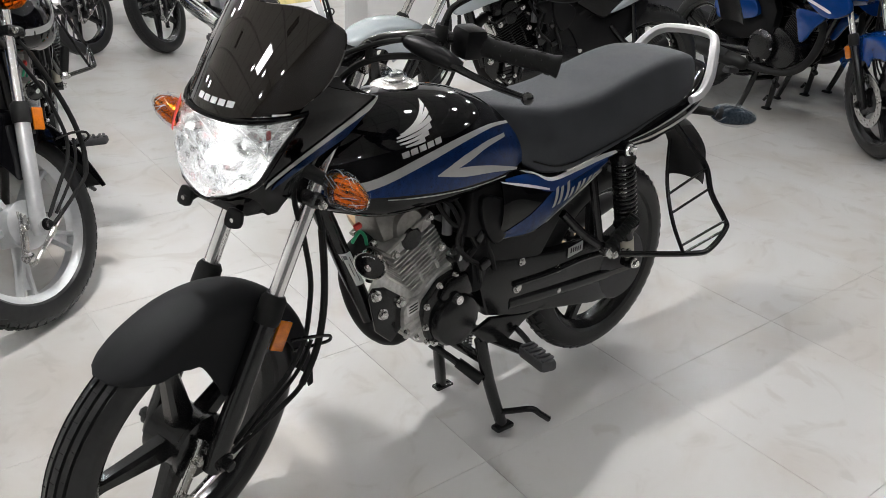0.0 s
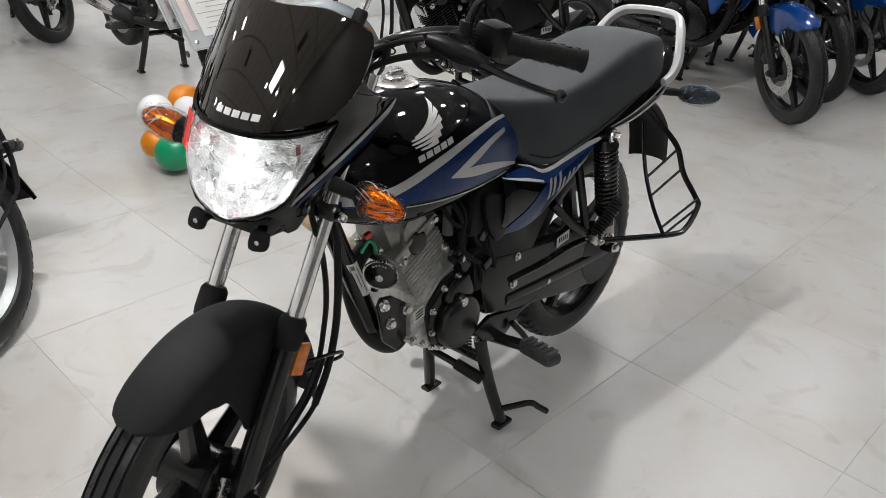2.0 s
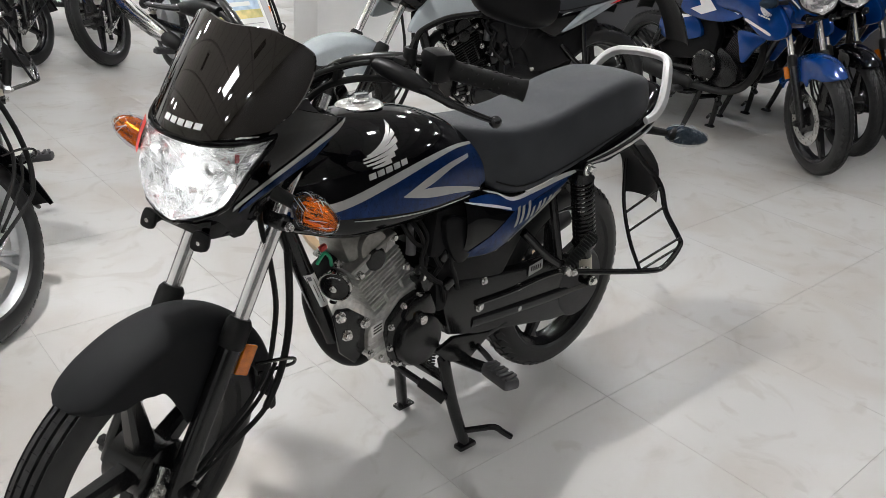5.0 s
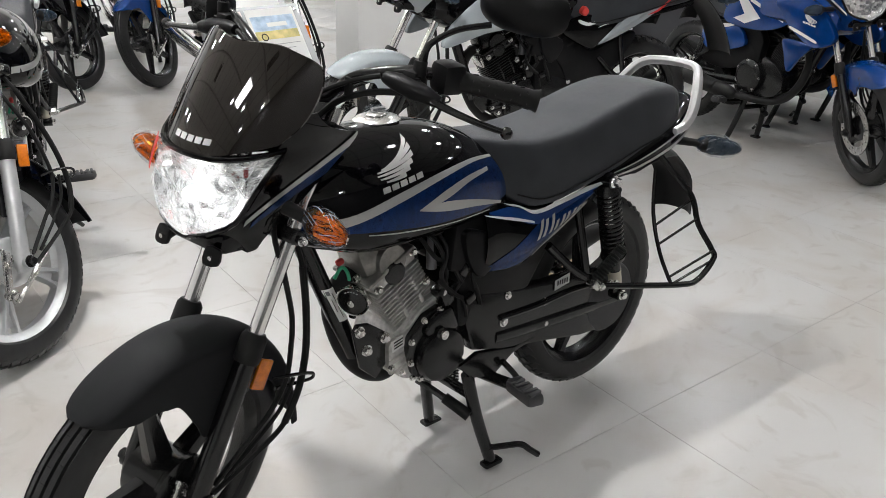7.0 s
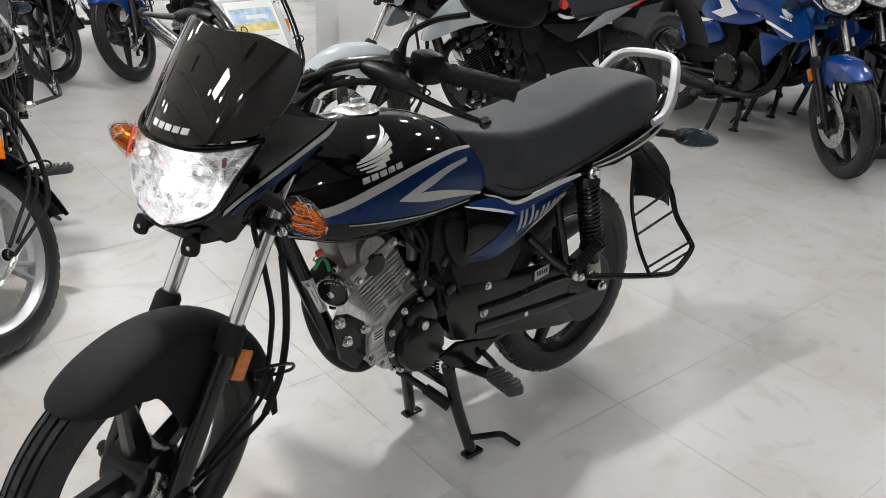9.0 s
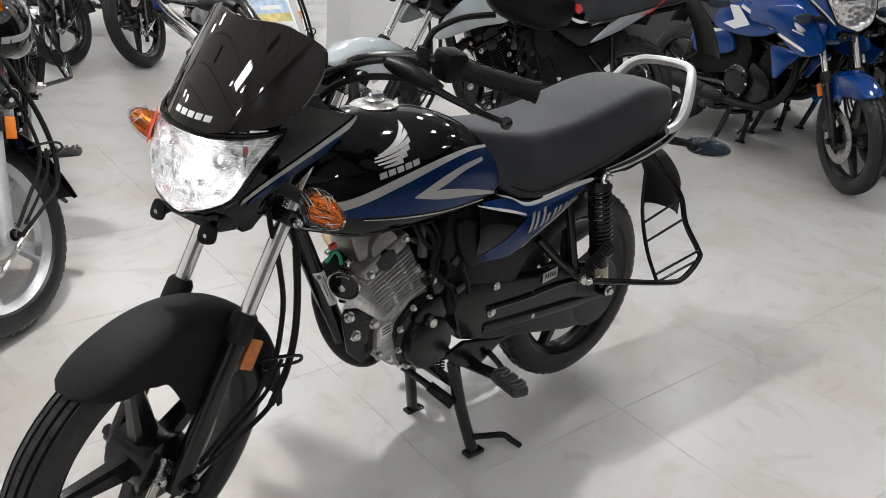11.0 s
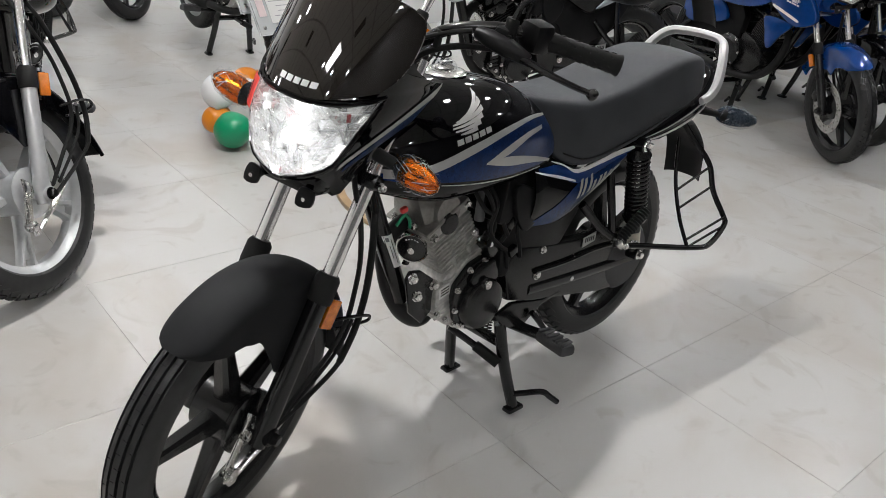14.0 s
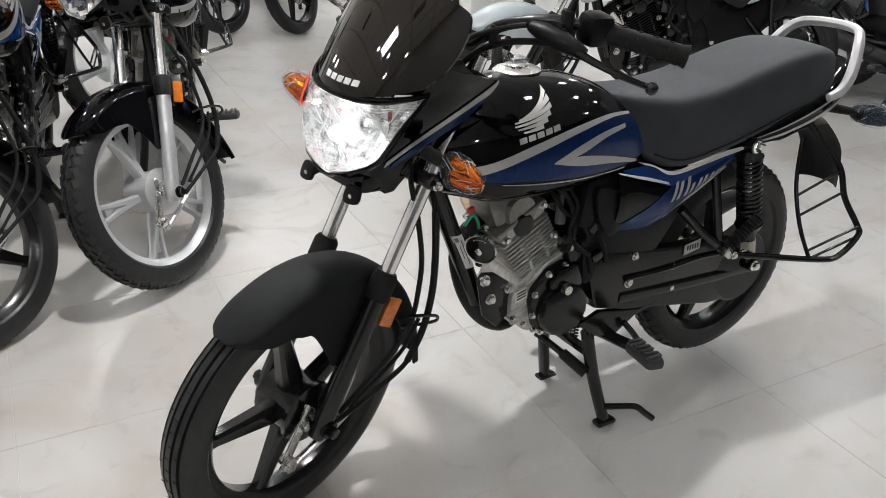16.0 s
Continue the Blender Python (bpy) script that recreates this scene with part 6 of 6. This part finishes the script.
lamp_ob.matrix_world = Matrix.Translation(SPOT_AT)


def downlight(x, y, r):
    root = thing("ceiling_downlight", "round white recessed ceiling downlight, lit", "ceiling light", "round downlights")
    m = Matrix.Translation((x, y, 3.19)) @ Matrix.Rotation(-math.pi / 2, 4, "X")
    part("trim_ring", lathe([(r, 0.0), (r + 0.035, 0.0), (r + 0.035, 0.010), (r + 0.02, 0.018), (r, 0.012)], 36, close=True), WALL, root, m=m)
    part("lens_disc", lathe([(0.004, 0.006), (r - 0.002, 0.006), (r - 0.002, 0.010), (0.004, 0.010)], 36), PANEL, root, m=m)


downlight(SPOT_AT[0], SPOT_AT[1], 0.085)
for lx, ly in ((3.30, 1.38), (3.10, 2.50), (2.55, 3.85), (3.40, 3.50)):
    downlight(lx, ly, 0.045)


def heading(x, y, degrees, scale=1.0):
    """Where a motorcycle's rear axle stands, and the way it faces."""
    return Matrix.Translation((x, y, 0)) @ Matrix.Rotation(radians(degrees), 4, "Z") @ Matrix.Scale(scale, 4)


def facing(x, y, degrees, scale=1.0):
    """The same from the place where the front wheel touches the floor."""
    a = radians(degrees)
    return heading(x - 1.262 * scale * math.cos(a), y - 1.262 * scale * math.sin(a), degrees, scale)


# ---- the motorcycles ----
motorcycle("black commuter motorcycle with blue and silver stripes on its centre stand", Matrix.Translation((-0.0443, 0.0141, -0.0061)) @ Matrix.Rotation(radians(0.44), 4, "Z") @ Matrix.Rotation(radians(-0.6), 4, "Y") @ Matrix.Rotation(radians(2.85), 4, "X"), 21, GLOSS_BLACK, BLUE_PAINT, MID_BLUE, SILVER_DECAL, SATIN_BLACK, SATIN_BLACK, FENDER_BLACK)
ROW = "motorcycles parked in rows"
black = motorcycle("black motorcycle with silver alloy wheels and chrome fork", facing(1.195, -1.15, 74, 1.05), -42, GLOSS_BLACK, GLOSS_BLACK, GLOSS_BLACK, SILVER_DECAL, SILVER_WHEEL, SILVER_WHEEL, GLOSS_BLACK, wrap=False, group=ROW, split=True)
bluec = motorcycle("black and blue motorcycle with black alloy wheels", facing(1.75, -1.03, 76, 1.02), -44, GLOSS_BLACK, BRIGHT_BLUE, BRIGHT_BLUE, SILVER_DECAL, SATIN_BLACK, SATIN_BLACK, GLOSS_BLACK, wrap=False, group=ROW)
copy_thing(black, facing(0.98, -2.72, 74, 1.03))
motorcycle("blue motorcycle with a blue front fender", facing(-0.53, -4.30, 74, 1.03), -40, GLOSS_BLACK, BRIGHT_BLUE, BRIGHT_BLUE, SILVER_DECAL, SATIN_BLACK, SATIN_BLACK, BRIGHT_BLUE, wrap=False, group=ROW)
copy_thing(bluec, facing(-0.06, -4.50, 74, 1.03))
copy_thing(black, heading(-0.79, -3.80, 82, 1.05))
blue = motorcycle("bright blue street motorcycle with a disc brake", facing(-2.74, -0.33, 75, 1.05), -25, BRIGHT_BLUE, MATTE_BLACK, BRIGHT_BLUE, WHITE_DECAL, SATIN_BLACK, SATIN_BLACK, BRIGHT_BLUE, wrap=False, guard=False, group=ROW, street=True)
motorcycle("glossy black street motorcycle with a disc brake", facing(-3.28, -0.36, 75, 1.05), -25, GLOSS_BLACK, MATTE_BLACK, GLOSS_BLACK, SILVER_DECAL, SATIN_BLACK, SATIN_BLACK, GLOSS_BLACK, wrap=False, guard=False, group=ROW, street=True)
copy_thing(blue, facing(-3.76, -0.27, 75, 1.05))
grey = motorcycle("light grey street motorcycle with black side panels", facing(-0.42, -1.58, -14, 1.16), 13, GREY_PAINT, GLOSS_BLACK, GREY_PAINT, SILVER_DECAL, SATIN_BLACK, SATIN_BLACK, GREY_PAINT, wrap=False, guard=False, group=ROW, street=True)


def podium():
    """A thin round wooden disc lying on the floor."""
    root = thing("podium", "thin round light wooden display disc lying on floor", "podium")
    turn = Matrix.Translation((-0.47, -1.00, 0)) @ Matrix.Rotation(math.pi / 2, 4, "X")
    wood = material("varnished_light_wood", (0.34, 0.23, 0.13), 0.35, vary=0.3, scale=18, bump=0.1, bscale=90, tint=(0.44, 0.31, 0.18))
    part("edge", lathe([(0.48, 0.0), (0.513, 0.0), (0.515, 0.003), (0.515, 0.020), (0.513, 0.022), (0.48, 0.022)], 96, close=True), wood, root, "light wooden edge band", m=turn)
    part("top", lathe([(0.02, 0.0), (0.48, 0.0), (0.48, 0.019), (0.02, 0.019)], 96), JOINT, root, "beige laminate top", m=turn)


podium()


# ---- small things ----
BALLOON = {"orange": material("orange_balloon_rubber", (0.75, 0.24, 0.01), 0.3, coat=0.3, vary=0.05), "white": material("white_balloon_rubber", (0.80, 0.80, 0.80), 0.3, coat=0.3, vary=0.03), "green": material("green_balloon_rubber", (0.0, 0.30, 0.13), 0.3, coat=0.3, vary=0.05)}


def balloon(colour, x, y, z, r, tilt):
    root = thing("balloon", colour + " party balloon in a cluster on the floor", "balloon", "balloon cluster")
    prof = [(r * math.sin(a) * (1.0 if a < 1.6 else 1.0 - 0.12 * (a - 1.6)), -r * 1.08 * math.cos(a)) for a in [0.05 + 3.0 * k / 22 for k in range(23)]]
    m = Matrix.Translation((x, y, z)) @ Matrix.Rotation(tilt, 4, "X") @ Matrix.Rotation(tilt * 0.7, 4, "Z")
    part("skin", lathe(prof, 28), BALLOON[colour], root, m=m)
    part("knot", lathe([(0.004, r * 1.06), (0.010, r * 1.10), (0.014, r * 1.15), (0.002, r * 1.16)], 12), BALLOON[colour], root, m=m)


balloon("green", 0.085, -1.885, 0.090, 0.083, 0.5)
balloon("white", 0.089, -2.000, 0.232, 0.078, -0.7)
balloon("orange", -0.11, -2.10, 0.235, 0.064, 0.9)
balloon("orange", 0.118, -1.972, 0.118, 0.062, 1.3)
balloon("white", -0.077, -2.02, 0.207, 0.060, -0.4)


def holder(root, x, y, z, picture):
    """A printed sheet in a clear tilted holder; x, y, z: its lower stud nearest the green balloon. Returns its middle."""
    right, lean = Vector((-0.9925, -0.122, 0)), radians(33)
    back = Vector((0.122, -0.9925, 0))
    up = Vector((0, 0, math.cos(lean))) + back * math.sin(lean)
    mid = Vector((x, y, z)) + right * 0.165 + up * 0.17
    m = Matrix.Translation(mid) @ Matrix((right, up, right.cross(up))).transposed().to_4x4()
    board = part("board", box((0.385, 0.400, 0.006), m, 0.002), ACRYLIC, root, "clear acrylic board with worn edges")
    part("backing", box((0.385, 0.400, 0.004), m @ Matrix.Translation((0, 0, -0.012)), 0.001), PALE_BOARD, board, "pale grey backing")
    part("sheet", box((0.265, 0.335, 0.002), m @ Matrix.Translation((0.020, 0.015, 0.0055)), 0.0), STICKER, board, "white printed sheet")
    if picture:
        part("picture", box((0.235, 0.070, 0.001), m @ Matrix.Translation((0.020, 0.112, 0.0075)), 0.0), PRINT_SKY, board)
        part("picture_band", box((0.235, 0.040, 0.001), m @ Matrix.Translation((0.020, 0.056, 0.0075)), 0.0), PRINT_OCHRE, board)
        part("picture_cloud", box((0.110, 0.020, 0.001), m @ Matrix.Translation((0.035, 0.105, 0.0083)), 0.0), STICKER, board)
        part("picture_wheel", lathe([(0.013, -0.0005), (0.018, -0.0005), (0.018, 0.0005), (0.013, 0.0005)], 20, m @ Matrix.Translation((-0.055, 0.048, 0.0087)) @ Matrix.Rotation(math.pi / 2, 4, "X"), close=True), RUBBER, board)
    part("side_print", box((0.040, 0.300, 0.001), m @ Matrix.Translation((-0.150, 0.030, 0.0045)), 0.0), PRINT_ROSE, board)
    for k in range(7):
        part("print_bar", box((0.215 - 0.04 * (k % 3), 0.0030, 0.001), m @ Matrix.Translation((0.020 - 0.015 * (k % 2), 0.010 - 0.022 * k, 0.0075)), 0.0), PRINT_GREY, board)
    for sx in (-0.165, 0.165):
        for sy in (-0.170, 0.170):
            part("stud", lathe([(0.009, 0), (0.009, 0.006), (0.005, 0.009)], 14, m @ Matrix.Translation((sx, sy, 0.003)) @ Matrix.Rotation(math.pi / 2, 4, "X")), STEEL, board)
    return mid


def display_stand():
    root = thing("display_stand", "metal stand with two tilted clear holders and printed sheets", "sign")
    near, far = holder(root, -0.065, -1.879, 0.535, True), holder(root, -0.054, -2.020, 0.600, False)
    foot = Vector((near.x - 0.03, near.y - 0.07, 0))
    part("pole", tube([foot + Vector((0, 0, near.z - 0.01)), foot + Vector((0, 0, 0.02))], 0.012, 12, 1), STEEL, root)
    part("arm", tube([foot + Vector((0, 0, near.z - 0.06)), far + Vector((0, -0.01, -0.02))], 0.009, 10, 1), STEEL, root)
    part("foot", lathe([(0.14, 0), (0.14, 0.008), (0.03, 0.020), (0.012, 0.03)], 28, Matrix.Translation(foot) @ Matrix.Rotation(math.pi / 2, 4, "X")), STEEL, root)


ACRYLIC = clear("clear_acrylic_sheet", (0.80, 0.82, 0.83), 0.06, alpha=0.35, trans=0.0)
PALE_BOARD = material("pale_backing_board", (0.50, 0.51, 0.52), 0.45, vary=0.06, scale=12)
PRINT_SKY = material("printed_sky_blue", (0.26, 0.42, 0.62), 0.4, vary=0.3, scale=30, tint=(0.55, 0.65, 0.75))
PRINT_OCHRE = material("printed_field_green", (0.42, 0.44, 0.16), 0.4, vary=0.3, scale=40, tint=(0.62, 0.52, 0.22))
PRINT_ROSE = material("printed_pale_rose", (0.70, 0.58, 0.58), 0.4, vary=0.08, scale=20)
PRINT_GREY = material("grey_print", (0.40, 0.40, 0.41), 0.5)
display_stand()

# ---- floor tiles ----
def tiles():
    """Square tiles with narrow joints; those near the motorcycle are pieces of their own."""
    pitch, gap = 0.622, 0.0011
    grid = Matrix.Translation((0.535, 0.205, 0)) @ Matrix.Rotation(radians(-3.4), 4, "Z")
    one = box((pitch - gap, pitch - gap, 0.012), Matrix.Translation((pitch / 2, pitch / 2, -0.006)), 0.0008)
    me = bpy.data.meshes.new("tile")
    one.to_mesh(me)
    me.materials.append(TILE)
    far = bmesh.new()
    for i in range(-12, 13):
        for j in range(-14, 8):
            p = grid @ Vector(((i + 0.5) * pitch, (j + 0.5) * pitch, 0))
            if not (-5.15 < p.x < 5.3 and -7.9 < p.y < 3.9):
                continue
            place = grid @ Matrix.Translation((i * pitch, j * pitch, 0))
            if -4.5 < p.x < 2.5 and -5.2 < p.y < 1.9:
                ob = new("tile", me)
                ob.parent = floor
                ob.matrix_basis = place
            else:
                b2 = bmesh.new()
                b2.from_mesh(me)
                b2.transform(place)
                merge(far, b2)
    one.free()
    tagged(part("tile_field", far, TILE, floor), kind="stuff")


tiles()
